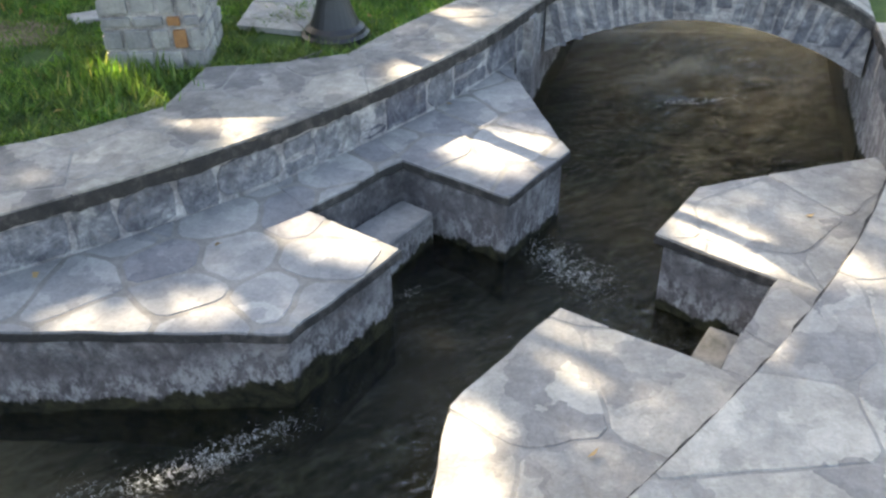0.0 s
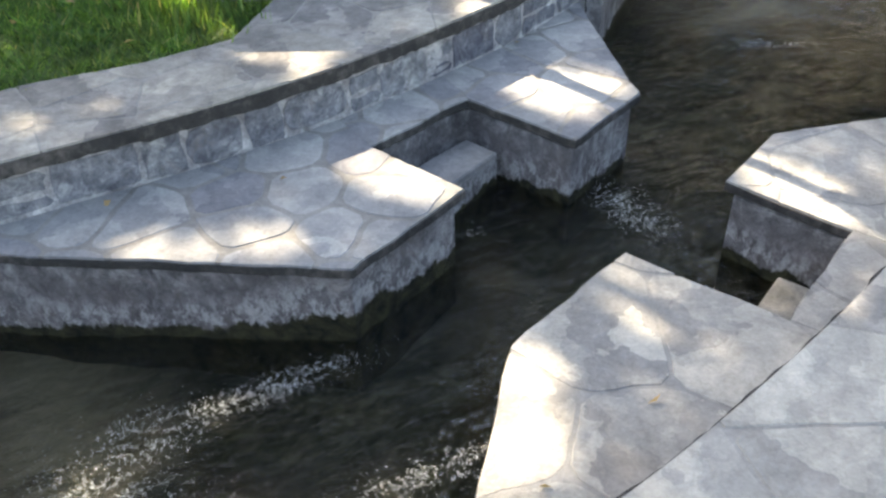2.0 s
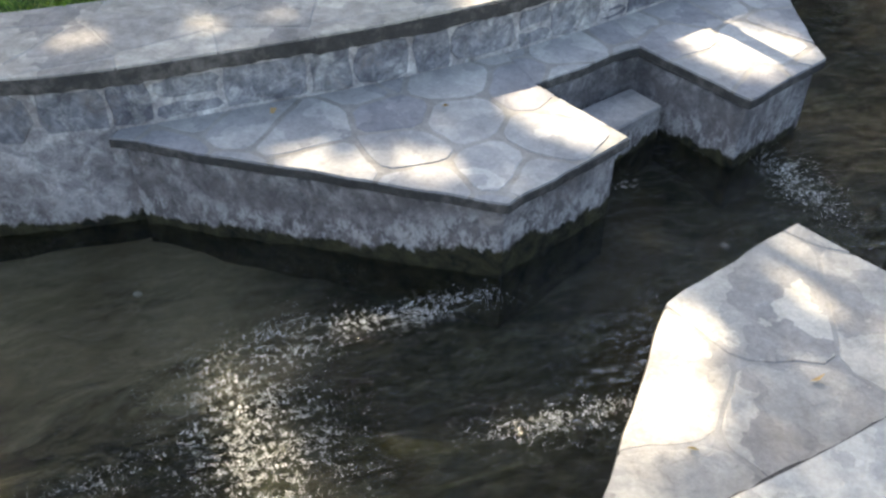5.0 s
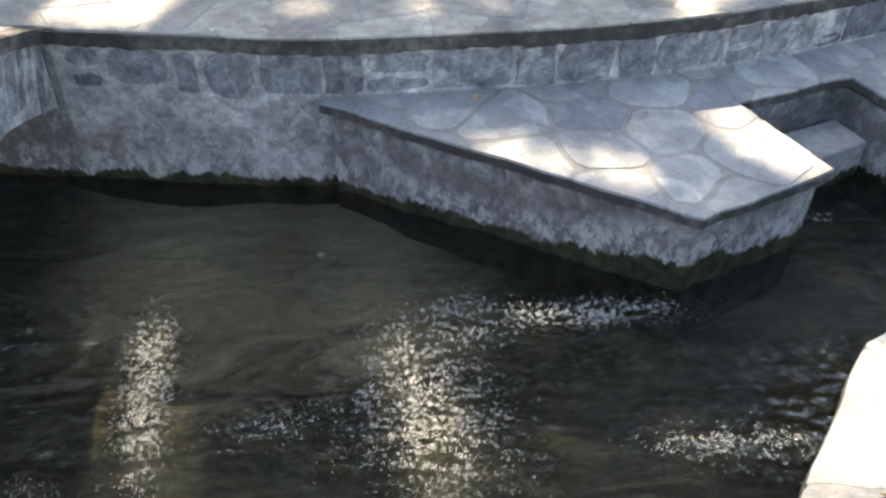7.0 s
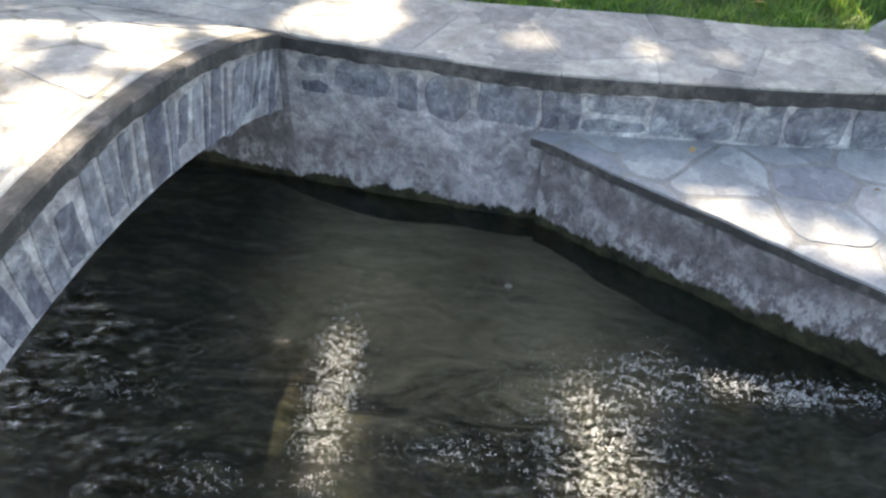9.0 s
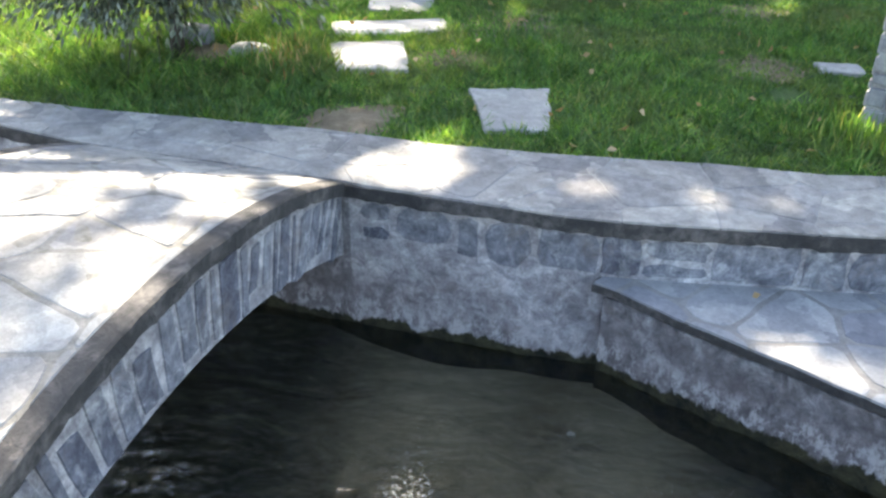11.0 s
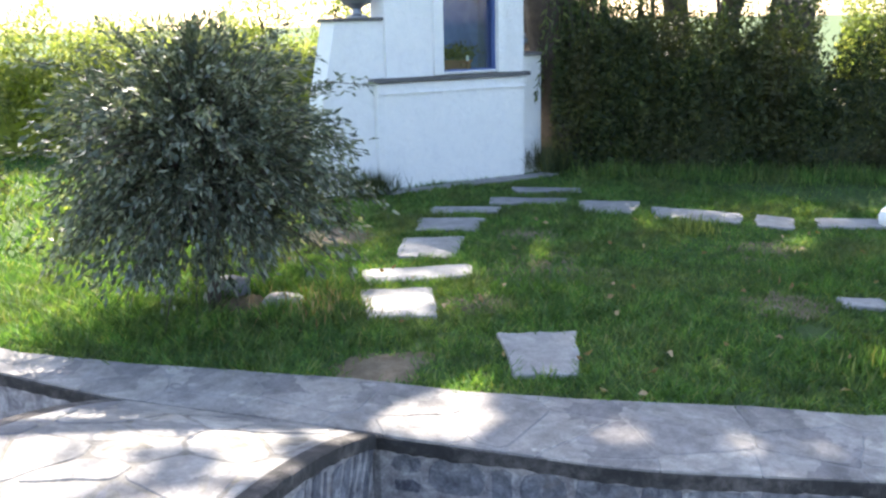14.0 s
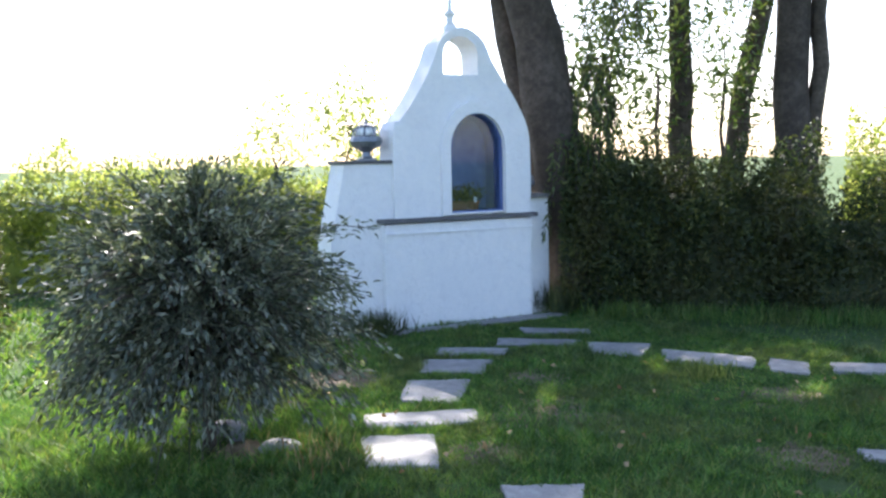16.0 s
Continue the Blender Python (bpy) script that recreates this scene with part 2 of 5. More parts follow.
        far.inputs[1].default_value = (-1.2, 3.25, -0.65)
        grown = n.new("ShaderNodeMapRange")
        grown.inputs["From Min"].default_value, grown.inputs["From Max"].default_value = 0.0, 1.1
        grown.inputs["To Min"].default_value, grown.inputs["To Max"].default_value = -0.14, 0.0
        l.new(far.outputs["Value"], grown.inputs["Value"])
        zz = maths(n, l, "ADD", zz, grown.outputs[0])
        fall = n.new("ShaderNodeMapRange")          # the growth follows the falling water
        fall.inputs["From Min"].default_value, fall.inputs["From Max"].default_value = -3.8, -1.2
        fall.inputs["To Min"].default_value, fall.inputs["To Max"].default_value = 0.10, 0.0
        l.new(sep.outputs[0], fall.inputs["Value"])
        zz = maths(n, l, "ADD", zz, fall.outputs[0])

        def band(lo, hi):
            mr = n.new("ShaderNodeMapRange")
            mr.inputs["From Min"].default_value, mr.inputs["From Max"].default_value = lo, hi
            mr.inputs["To Min"].default_value, mr.inputs["To Max"].default_value = 1.0, 0.0
            l.new(zz, mr.inputs["Value"])
            return mr.outputs[0]
        streak = n.new("ShaderNodeVectorMath")
        streak.operation = "MULTIPLY"
        l.new(co, streak.inputs[0])
        streak.inputs[1].default_value = (1.0, 1.0, 0.6)
        damp = ramp(n, l, noise_node(n, l, co, 3.6, 6, 0.65, 0.6), [(0.40, (0, 0, 0)), (0.60, (1, 1, 1))])
        col = mix(n, l, maths(n, l, "MULTIPLY", band(-0.52, -0.40), maths(n, l, "MULTIPLY", damp, 0.65)), col, (0.135, 0.118, 0.118))
        salt = ramp(n, l, noise_node(n, l, streak.outputs[0], 17.0, 8, 0.78), [(0.47, (0, 0, 0)), (0.58, (1, 1, 1))])
        col = mix(n, l, maths(n, l, "MULTIPLY", band(-0.66, -0.54), maths(n, l, "MULTIPLY", salt, 0.9)), col, (0.50, 0.49, 0.485))
        mcol = ramp(n, l, med, [(0.35, (0.008, 0.009, 0.006)), (0.62, (0.055, 0.053, 0.026))])
        col = mix(n, l, band(-0.75, -0.73), col, mcol)
    l.new(col, b.inputs["Base Color"])
    b.inputs["Roughness"].default_value = rough
    b.inputs["Specular IOR Level"].default_value = 0.3
    bp = n.new("ShaderNodeBump")
    bp.inputs["Strength"].default_value, bp.inputs["Distance"].default_value = bump, depth
    h = maths(n, l, "ADD", maths(n, l, "MULTIPLY", med, 1.0), maths(n, l, "MULTIPLY", fine, 0.25))
    h = maths(n, l, "SUBTRACT", h, maths(n, l, "MULTIPLY", crack, cracks))
    if flake_h:
        h = maths(n, l, "ADD", h, maths(n, l, "MULTIPLY", flake_h, 0.35))
    l.new(h, bp.inputs["Height"])
    l.new(bp.outputs[0], b.inputs["Normal"])
    return m


def leaf_mat(name, stops, rough=0.5, translucent=0.35, dry=None):
    m, n, l, b = nodes_of(name)
    r = n.new("ShaderNodeNewGeometry").outputs["Random Per Island"]
    col = ramp(n, l, r, stops)
    if dry:
        co = n.new("ShaderNodeNewGeometry").outputs["Position"]
        worn = ramp(n, l, noise_node(n, l, co, 1.1, 6, 0.62, 0.4), [(0.46, (0, 0, 0)), (0.66, (1, 1, 1))])
        col = mix(n, l, maths(n, l, "MULTIPLY", worn, 0.55), col, dry)
        lush = ramp(n, l, noise_node(n, l, co, 2.7, 4, 0.6, 0.4), [(0.35, (0.66, 0.68, 0.7)), (0.65, (1.25, 1.22, 1.15))])
        col = mix(n, l, 1.0, col, lush, "MULTIPLY")
        clump = ramp(n, l, noise_node(n, l, co, 9.0, 4, 0.6, 0.3), [(0.35, (0.62, 0.66, 0.66)), (0.65, (1.28, 1.25, 1.2))])
        col = mix(n, l, 1.0, col, clump, "MULTIPLY")
    l.new(col, b.inputs["Base Color"])
    b.inputs["Roughness"].default_value = rough
    tr = n.new("ShaderNodeBsdfTranslucent")
    warm = mix(n, l, 1.0, col, (1.25, 1.3, 0.6), "MULTIPLY")
    l.new(warm, tr.inputs["Color"])
    ms = n.new("ShaderNodeMixShader")
    ms.inputs[0].default_value = translucent
    l.new(b.outputs[0], ms.inputs[1])
    l.new(tr.outputs[0], ms.inputs[2])
    l.new(ms.outputs[0], n["Material Output"].inputs[0])
    return m


FLAG = rock("flagstone", (0.21, 0.21, 0.208), (0.30, 0.298, 0.292), (0.40, 0.39, 0.375), bump=0.5, vary=0.2, cracks=0.06, flakes=0.16)
FLAG_WARM = rock("worn_flagstone", (0.22, 0.212, 0.20), (0.33, 0.32, 0.30), (0.44, 0.425, 0.395), bump=1.0, vary=0.14, cracks=0.07, flakes=0.3, depth=0.016)
GROUT = rock("grout", (0.155, 0.147, 0.136), (0.232, 0.221, 0.206), (0.31, 0.297, 0.278), bump=0.7, vary=0)
GROUT_PALE = rock("pale_grout", (0.19, 0.182, 0.17), (0.265, 0.255, 0.24), (0.35, 0.34, 0.32), bump=0.7, vary=0)
MOSSY = rock("mossy_joint", (0.08, 0.076, 0.06), (0.20, 0.188, 0.165), (0.32, 0.30, 0.27), bump=1.0, vary=0)
FLAG_PALE = rock("pale_flagstone", (0.20, 0.20, 0.205), (0.285, 0.285, 0.286), (0.385, 0.38, 0.372), bump=0.7, vary=0.28, cracks=0.05, flakes=0.2)
FLAG_DECK = rock("deck_flagstone", (0.17, 0.165, 0.155), (0.265, 0.258, 0.245), (0.39, 0.38, 0.36), bump=0.9, vary=0.22, cracks=0.05, flakes=0.28)
PAVE = rock("path_flagstone", (0.175, 0.167, 0.154), (0.285, 0.271, 0.252), (0.425, 0.405, 0.378), bump=1.0, vary=0.18, cracks=0.1, flakes=0.3, depth=0.016)
RENDER = rock("cement_render", (0.095, 0.089, 0.092), (0.20, 0.19, 0.194), (0.385, 0.367, 0.365), bump=1.0, vary=0, moss=True, depth=0.025, smear=0.6)
BLUESTONE = rock("wall_stone", (0.10, 0.102, 0.118), (0.165, 0.168, 0.19), (0.28, 0.281, 0.294), bump=1.0, vary=0.34, moss=True, smear=0.55, depth=0.016)
# dark coping colour, also painted as the shadow line under the landing slabs
COPING_AND_SHADE = rock("coping_and_shade_line", (0.022, 0.022, 0.023), (0.052, 0.049, 0.047), (0.17, 0.152, 0.14), bump=1.0, vary=0.25, depth=0.02)
MORTAR = rock("lime_mortar", (0.19, 0.178, 0.182), (0.325, 0.306, 0.309), (0.53, 0.505, 0.50), bump=1.0, vary=0, moss=True, smear=0.7, depth=0.02)
RUBBLE = rock("pillar_stone", (0.18, 0.18, 0.185), (0.30, 0.295, 0.29), (0.43, 0.42, 0.40), bump=0.8, vary=0.28)
BRICK_RED = rock("brick", (0.20, 0.10, 0.05), (0.30, 0.15, 0.07), (0.38, 0.22, 0.12), bump=0.5, vary=0.2)
PATHSTONE = rock("stepping_stone", (0.20, 0.195, 0.19), (0.30, 0.295, 0.285), (0.42, 0.41, 0.39), bump=0.5, vary=0.2)
WHITEWASH = rock("whitewash", (0.78, 0.79, 0.81), (0.84, 0.85, 0.86), (0.88, 0.88, 0.88), bump=1.0, vary=0, grain=35, depth=0.035, cracks=0.0, speckle=0.08)
SLATE = rock("slate_shelf", (0.08, 0.08, 0.085), (0.13, 0.13, 0.135), (0.2, 0.2, 0.2), bump=0.3, vary=0.1)
BARK = rock("bark", (0.035, 0.028, 0.022), (0.075, 0.06, 0.048), (0.14, 0.115, 0.095), bump=1.0, vary=0.2, grain=25, depth=0.03)
SOIL = rock("soil", (0.03, 0.06, 0.016), (0.05, 0.095, 0.024), (0.09, 0.125, 0.04), rough=1.0, bump=0.8, vary=0, depth=0.02)


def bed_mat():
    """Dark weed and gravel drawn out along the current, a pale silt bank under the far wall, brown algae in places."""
    m, n, l, b = nodes_of("stream_bed")
    co = n.new("ShaderNodeNewGeometry").outputs["Position"]
    turn = n.new("ShaderNodeVectorRotate")
    turn.rotation_type = "Z_AXIS"
    turn.inputs["Angle"].default_value = radians(-37)
    l.new(co, turn.inputs["Vector"])
    long = n.new("ShaderNodeVectorMath")
    long.operation = "MULTIPLY"
    long.inputs[1].default_value = (0.55, 1.5, 1.0)
    l.new(turn.outputs[0], long.inputs[0])
    weed = noise_node(n, l, long.outputs[0], 3.2, 8, 0.72, 1.2)
    fine = noise_node(n, l, long.outputs[0], 21.0, 6, 0.7, 0.4)
    big = noise_node(n, l, co, 0.9, 3, 0.5, 0.6)
    t = maths(n, l, "ADD", maths(n, l, "MULTIPLY", weed, 0.65), maths(n, l, "MULTIPLY", fine, 0.35))
    weeds = ramp(n, l, t, [(0.38, (0.005, 0.006, 0.004)), (0.52, (0.028, 0.034, 0.021)), (0.66, (0.10, 0.108, 0.068))])
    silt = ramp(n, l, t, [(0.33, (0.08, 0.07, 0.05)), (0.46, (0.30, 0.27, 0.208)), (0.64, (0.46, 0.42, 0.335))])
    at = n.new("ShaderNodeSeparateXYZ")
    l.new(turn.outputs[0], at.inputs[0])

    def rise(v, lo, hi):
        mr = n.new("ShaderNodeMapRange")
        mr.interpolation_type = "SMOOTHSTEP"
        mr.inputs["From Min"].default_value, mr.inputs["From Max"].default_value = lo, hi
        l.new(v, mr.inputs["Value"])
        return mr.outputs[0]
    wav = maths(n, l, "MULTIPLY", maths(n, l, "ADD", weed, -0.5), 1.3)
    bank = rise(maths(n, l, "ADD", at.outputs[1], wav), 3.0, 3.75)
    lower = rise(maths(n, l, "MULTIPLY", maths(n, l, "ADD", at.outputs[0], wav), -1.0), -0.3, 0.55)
    # silt ends at the humped bridge: its shade is painted as dark bed
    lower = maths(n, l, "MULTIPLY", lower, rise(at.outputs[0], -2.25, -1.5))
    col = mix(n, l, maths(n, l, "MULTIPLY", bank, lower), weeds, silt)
    algae = ramp(n, l, big, [(0.56, (0, 0, 0)), (0.68, (1, 1, 1))])
    col = mix(n, l, maths(n, l, "MULTIPLY", algae, 0.35), col, (0.09, 0.06, 0.02))
    l.new(col, b.inputs["Base Color"])
    b.inputs["Roughness"].default_value = 0.95
    bp = n.new("ShaderNodeBump")
    bp.inputs["Strength"].default_value, bp.inputs["Distance"].default_value = 1.0, 0.03
    l.new(t, bp.inputs["Height"])
    l.new(bp.outputs[0], b.inputs["Normal"])
    return m


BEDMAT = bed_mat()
BLUE_INSIDE = rock("blue_niche_paint", (0.07, 0.11, 0.26), (0.10, 0.16, 0.36), (0.15, 0.22, 0.45), bump=0.2, vary=0)
GRASS = leaf_mat("grass", [(0.0, (0.045, 0.115, 0.026)), (0.5, (0.10, 0.215, 0.05)), (0.85, (0.165, 0.29, 0.07)), (1.0, (0.30, 0.29, 0.12))], 0.6, 0.45, (0.17, 0.165, 0.075))
OLIVE_LEAF = leaf_mat("grey_green_leaf", [(0.0, (0.045, 0.062, 0.046)), (0.6, (0.115, 0.14, 0.10)), (1.0, (0.31, 0.33, 0.27))], 0.42, 0.34)
HEDGE_LEAF = leaf_mat("hedge_leaf", [(0.0, (0.022, 0.04, 0.018)), (0.6, (0.055, 0.085, 0.03)), (1.0, (0.14, 0.16, 0.055))], 0.6, 0.38, (0.115, 0.10, 0.045))
LIGHT_LEAF = leaf_mat("yellow_green_leaf", [(0.0, (0.11, 0.145, 0.06)), (0.6, (0.21, 0.255, 0.10)), (1.0, (0.38, 0.38, 0.17))], 0.5, 0.68)
TREE_LEAF = leaf_mat("tree_leaf", [(0.0, (0.03, 0.06, 0.02)), (0.6, (0.075, 0.115, 0.035)), (1.0, (0.18, 0.21, 0.07))], 0.5, 0.4)
DRY_LEAF = leaf_mat("dry_leaf", [(0.0, (0.25, 0.13, 0.05)), (1.0, (0.45, 0.33, 0.18))], 0.8, 0.2)


def plain(name, color, rough, metal=0.0):
    m, n, l, b = nodes_of(name)
    co = n.new("ShaderNodeNewGeometry").outputs["Position"]
    t = noise_node(n, l, co, 30.0, 5, 0.6)
    col = ramp(n, l, t, [(0.3, tuple(0.8 * c for c in color)), (0.7, tuple(1.15 * c for c in color))])
    l.new(col, b.inputs["Base Color"])
    b.inputs["Roughness"].default_value, b.inputs["Metallic"].default_value = rough, metal
    return m


IRON = plain("black_painted_iron", (0.012, 0.014, 0.018), 0.38)
GALV = plain("grey_metal", (0.22, 0.24, 0.27), 0.45, 0.7)
OPAL = plain("opal_glass", (0.8, 0.82, 0.82), 0.3)
CLAY = plain("clay", (0.22, 0.10, 0.06), 0.8)


def water_mat():
    m, n, l, b = nodes_of("stream_water")
    n.remove(b)
    co = n.new("ShaderNodeNewGeometry").outputs["Position"]
    turn = n.new("ShaderNodeVectorRotate")
    turn.rotation_type = "Z_AXIS"
    turn.inputs["Angle"].default_value = radians(-37)
    l.new(co, turn.inputs["Vector"])
    long = n.new("ShaderNodeVectorMath")
    long.operation = "MULTIPLY"
    long.inputs[1].default_value = (0.75, 1.35, 1.0)
    l.new(turn.outputs[0], long.inputs[0])
    a = noise_node(n, l, long.outputs[0], 26.0, 4, 0.65, 1.4)
    c = noise_node(n, l, co, 80.0, 2, 0.6, 0.5)
    rough_patch = noise_node(n, l, co, 1.3, 3, 0.5, 0.6)
    amp = ramp(n, l, rough_patch, [(0.38, (0.3, 0.3, 0.3)), (0.60, (1, 1, 1))])
    h = maths(n, l, "MULTIPLY", maths(n, l, "ADD", a, maths(n, l, "MULTIPLY", c, 0.4)), amp)
    bp = n.new("ShaderNodeBump")
    bp.inputs["Strength"].default_value, bp.inputs["Distance"].default_value = 1.0, 0.034
    l.new(h, bp.inputs["Height"])
    clear = n.new("ShaderNodeBsdfTransparent")
    clear.inputs["Color"].default_value = (0.74, 0.73, 0.63, 1)
    gloss = n.new("ShaderNodeBsdfGlossy")
    gloss.inputs["Roughness"].default_value = 0.12
    l.new(bp.outputs[0], gloss.inputs["Normal"])
    fr = n.new("ShaderNodeFresnel")
    fr.inputs["IOR"].default_value = 1.33
    l.new(bp.outputs[0], fr.inputs["Normal"])
    ms = n.new("ShaderNodeMixShader")
    l.new(fr.outputs[0], ms.inputs[0])
    l.new(clear.outputs[0], ms.inputs[1])
    l.new(gloss.outputs[0], ms.inputs[2])
    l.new(ms.outputs[0], n["Material Output"].inputs[0])
    return m


WATER_M = water_mat()

# ---------------------------------------------------------------- the plan
CC = Vector((-4.30, 2.48))                       # where the humped bridge meets the far bank
WALL_D = Vector((0.88, 0.475)).normalized()      # the far wall's run there
CROSS = Vector((0.475, -0.88)).normalized()      # across the stream
SPAN = 2.92
FAR = spline([CC, (-3.73, 2.79), (-3.20, 3.08), (-2.61, 3.54), (-2.07, 4.00), (-1.42, 4.69), (-0.69, 5.72), (-0.16, 6.80)])
NEAR0 = CC + SPAN * CROSS
NEAR = spline([NEAR0, (-2.0, 0.42), (-1.1, 1.08), (-0.22, 1.86), (0.52, 2.72), (1.07, 3.52), (1.50, 4.35), (1.84, 5.30), (2.04, 6.36)])
UP_L, UP_R = Vector(FAR[-1]), Vector(NEAR[-1])   # the other bridge's corners
UP_X = (UP_R - UP_L).normalized()
UP_Y = Vector((-UP_X.y, UP_X.x))
WIDE = 1.6                                       # both bridges' decks

# ---------------------------------------------------------------- ground, bed, water
ground_far = [tuple(UP_L + UP_Y * 30)] + [tuple(UP_L)] + offset(FAR, 0.12)[::-1][1:-1] + [tuple(CC - CROSS * 0.12), tuple(CC - WALL_D * WIDE - CROSS * 0.12), (-9.5, 0.2), (-40, -14), (-400, -140), (-400, 500), (60, 500), (14, 60)]
ground_near = [tuple(UP_R + UP_Y * 30)] + [tuple(UP_R)] + offset(NEAR, -0.12)[::-1][1:-1] + [tuple(NEAR0 + CROSS * 0.12), tuple(NEAR0 - WALL_D * WIDE + CROSS * 0.12), (-8.3, -2.6), (-39, -17.5), (-400, -146), (-400, -500), (500, -500), (500, 500), (66, 500), (17.5, 60)]
bm = bmesh.new()
for outline in (ground_far, ground_near):
    vs = [bm.verts.new((x, y, -0.045)) for x, y in outline]
    f = bm.faces.new(vs)
    if f.normal.z < 0 or area2(outline) < 0:
        f.normal_flip()
bmesh.ops.triangulate(bm, faces=bm.faces[:])
tagged(part("ground", bm, SOIL), "dark garden soil under short green grass", "ground", kind="structure")



def level(x):
    """The water falls a little where it runs past the landing's corner towards the humped bridge."""
    t = min(1.0, max(0.0, (-1.2 - x) / 2.6))
    return WATER - 0.10 * t


def bed_height(x, y):
    u, w = 0.80 * x + 0.60 * y, -0.60 * x + 0.80 * y
    k = 0.10 * noise.noise(Vector((u * 0.9, w * 1.6, 7.0))) + 0.035 * noise.noise(Vector((u * 4.0, w * 6.0, 2.0)))
    return BED + 0.07 + k + 0.07 * min(1.0, max(0.0, (w - 3.3) / 0.8)) - 0.10 * math.exp(-((w - 2.9) / 0.7) ** 2)


def bed_sheet(xs, ys):
    nx = len(xs)
    vs = [(x, y, bed_height(x, y) if -6 < x < 3 and -1 < y < 9 else BED - 0.06) for y in ys for x in xs]
    fs = [(j * nx + i, j * nx + i + 1, (j + 1) * nx + i + 1, (j + 1) * nx + i) for j in range(len(ys) - 1) for i in range(nx - 1)]
    return vs, fs


bed_xs = [-31.0, -12.0] + [-6.0 + 0.075 * k for k in range(121)] + [12.0, 29.0]
bed_ys = [-27.0, -8.0] + [-1.0 + 0.075 * k for k in range(134)] + [18.0, 33.0]
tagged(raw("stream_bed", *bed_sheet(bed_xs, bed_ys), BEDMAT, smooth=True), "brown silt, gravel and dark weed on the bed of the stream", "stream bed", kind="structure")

def swirl(x, y):
    """How broken the surface is: calm under the banks, broken where the current runs."""
    core = math.exp(-((y - 0.62 * x - 3.35) / 0.75) ** 2)
    k = noise.noise(Vector((x * 0.9 + 3.0, y * 0.9, 0.0))) + 0.5 * noise.noise(Vector((x * 2.4, y * 2.4, 4.0)))
    return min(1.0, max(0.0, 0.26 + 0.75 * core + 0.9 * (k - 0.05)))


def water_sheet(x0, x1, y0, y1, step):
    nx, ny = int((x1 - x0) / step), int((y1 - y0) / step)
    vs = []
    for j in range(ny + 1):
        y = y0 + (y1 - y0) * j / ny
        for i in range(nx + 1):
            x = x0 + (x1 - x0) * i / nx
            u, w = 0.80 * x + 0.60 * y, -0.60 * x + 0.80 * y
            a = swirl(x, y)
            z = 0.010 * noise.noise(Vector((u * 1.6, w * 3.2, 0.3))) + (0.005 + 0.026 * a) * noise.noise(Vector((u * 7.0, w * 12.0, 2.1))) + (0.002 + 0.011 * a) * noise.noise(Vector((u * 19.0, w * 27.0, 5.0)))
            edge = min(1.0, min(x - x0, x1 - x, y - y0, y1 - y) / 0.3)
            vs.append((x, y, level(x) + z * edge))
    fs = [(j * (nx + 1) + i, j * (nx + 1) + i + 1, (j + 1) * (nx + 1) + i + 1, (j + 1) * (nx + 1) + i) for j in range(ny) for i in range(nx)]
    return vs, fs


wv, wf = water_sheet(-5.6, 2.6, -0.4, 8.4, 0.022)
k0 = len(wv)
for quad in (((-25, -20), (-5.6, -20), (-5.6, 30), (-25, 30)), ((2.6, -20), (20, -20), (20, 30), (2.6, 30)), ((-5.6, -20), (2.6, -20), (2.6, -0.4), (-5.6, -0.4)), ((-5.6, 8.4), (2.6, 8.4), (2.6, 30), (-5.6, 30))):
    wf.append(tuple(range(len(wv), len(wv) + 4)))
    wv += [(x, y, level(x)) for x, y in quad]
water = raw("water", wv, wf, WATER_M, smooth=True)
tagged(water, "dark rippled stream water with bright reflections", "water", kind="structure")


# ---------------------------------------------------------------- walls
def wall_strip(name, line, thick, z0, z1, material):
    """A solid wall whose wet face follows the line; thick is to its left (minus: right)."""
    back = offset(line, thick)
    n = len(line)
    verts = [(*p, z) for p, z in [(p, z0) for p in line] + [(p, z1) for p in line] + [(p, z1) for p in back] + [(p, z0) for p in back]]
    faces = []
    for i in range(n - 1):
        for k in range(4):
            a, b = k * n, ((k + 1) % 4) * n
            faces.append((a + i, a + i + 1, b + i + 1, b + i))
    faces += [(0, n, 2 * n, 3 * n), (n - 1, 4 * n - 1, 3 * n - 1, 2 * n - 1)]
    if thick < 0:
        faces = [f[::-1] for f in faces]
    return raw(name, verts, faces, material)


COP_T = 0.055
wall_far = wall_strip("wall_far_bank", offset(FAR, 0.03), 0.34, BED - 0.1, -COP_T, MORTAR)
tagged(wall_far, "stone-faced retaining wall with lime mortar, mossy at the waterline", "wall", kind="structure")
wall_near = wall_strip("wall_near_bank", offset(NEAR, -0.03), -0.34, BED - 0.1, -COP_T, MORTAR)
tagged(wall_near, "stone-faced retaining wall of the near bank", "wall", kind="structure")
down_far = [tuple(CC - WALL_D * (WIDE - 0.02)), (-6.6, 1.40), (-8.2, 0.78), (-12.0, -0.6)][::-1]
down_near = [tuple(NEAR0 - WALL_D * (WIDE - 0.02)), (-5.5, -1.35), (-8.3, -2.5), (-12.0, -4.0)][::-1]
tagged(wall_strip("wall_downstream_far", down_far, 0.34, BED - 0.1, -COP_T, MORTAR), "grey stone retaining wall below the bridge", "wall", kind="structure")
tagged(wall_strip("wall_downstream_near", down_near, -0.34, BED - 0.1, -COP_T, MORTAR), "grey stone retaining wall below the bridge", "wall", kind="structure")
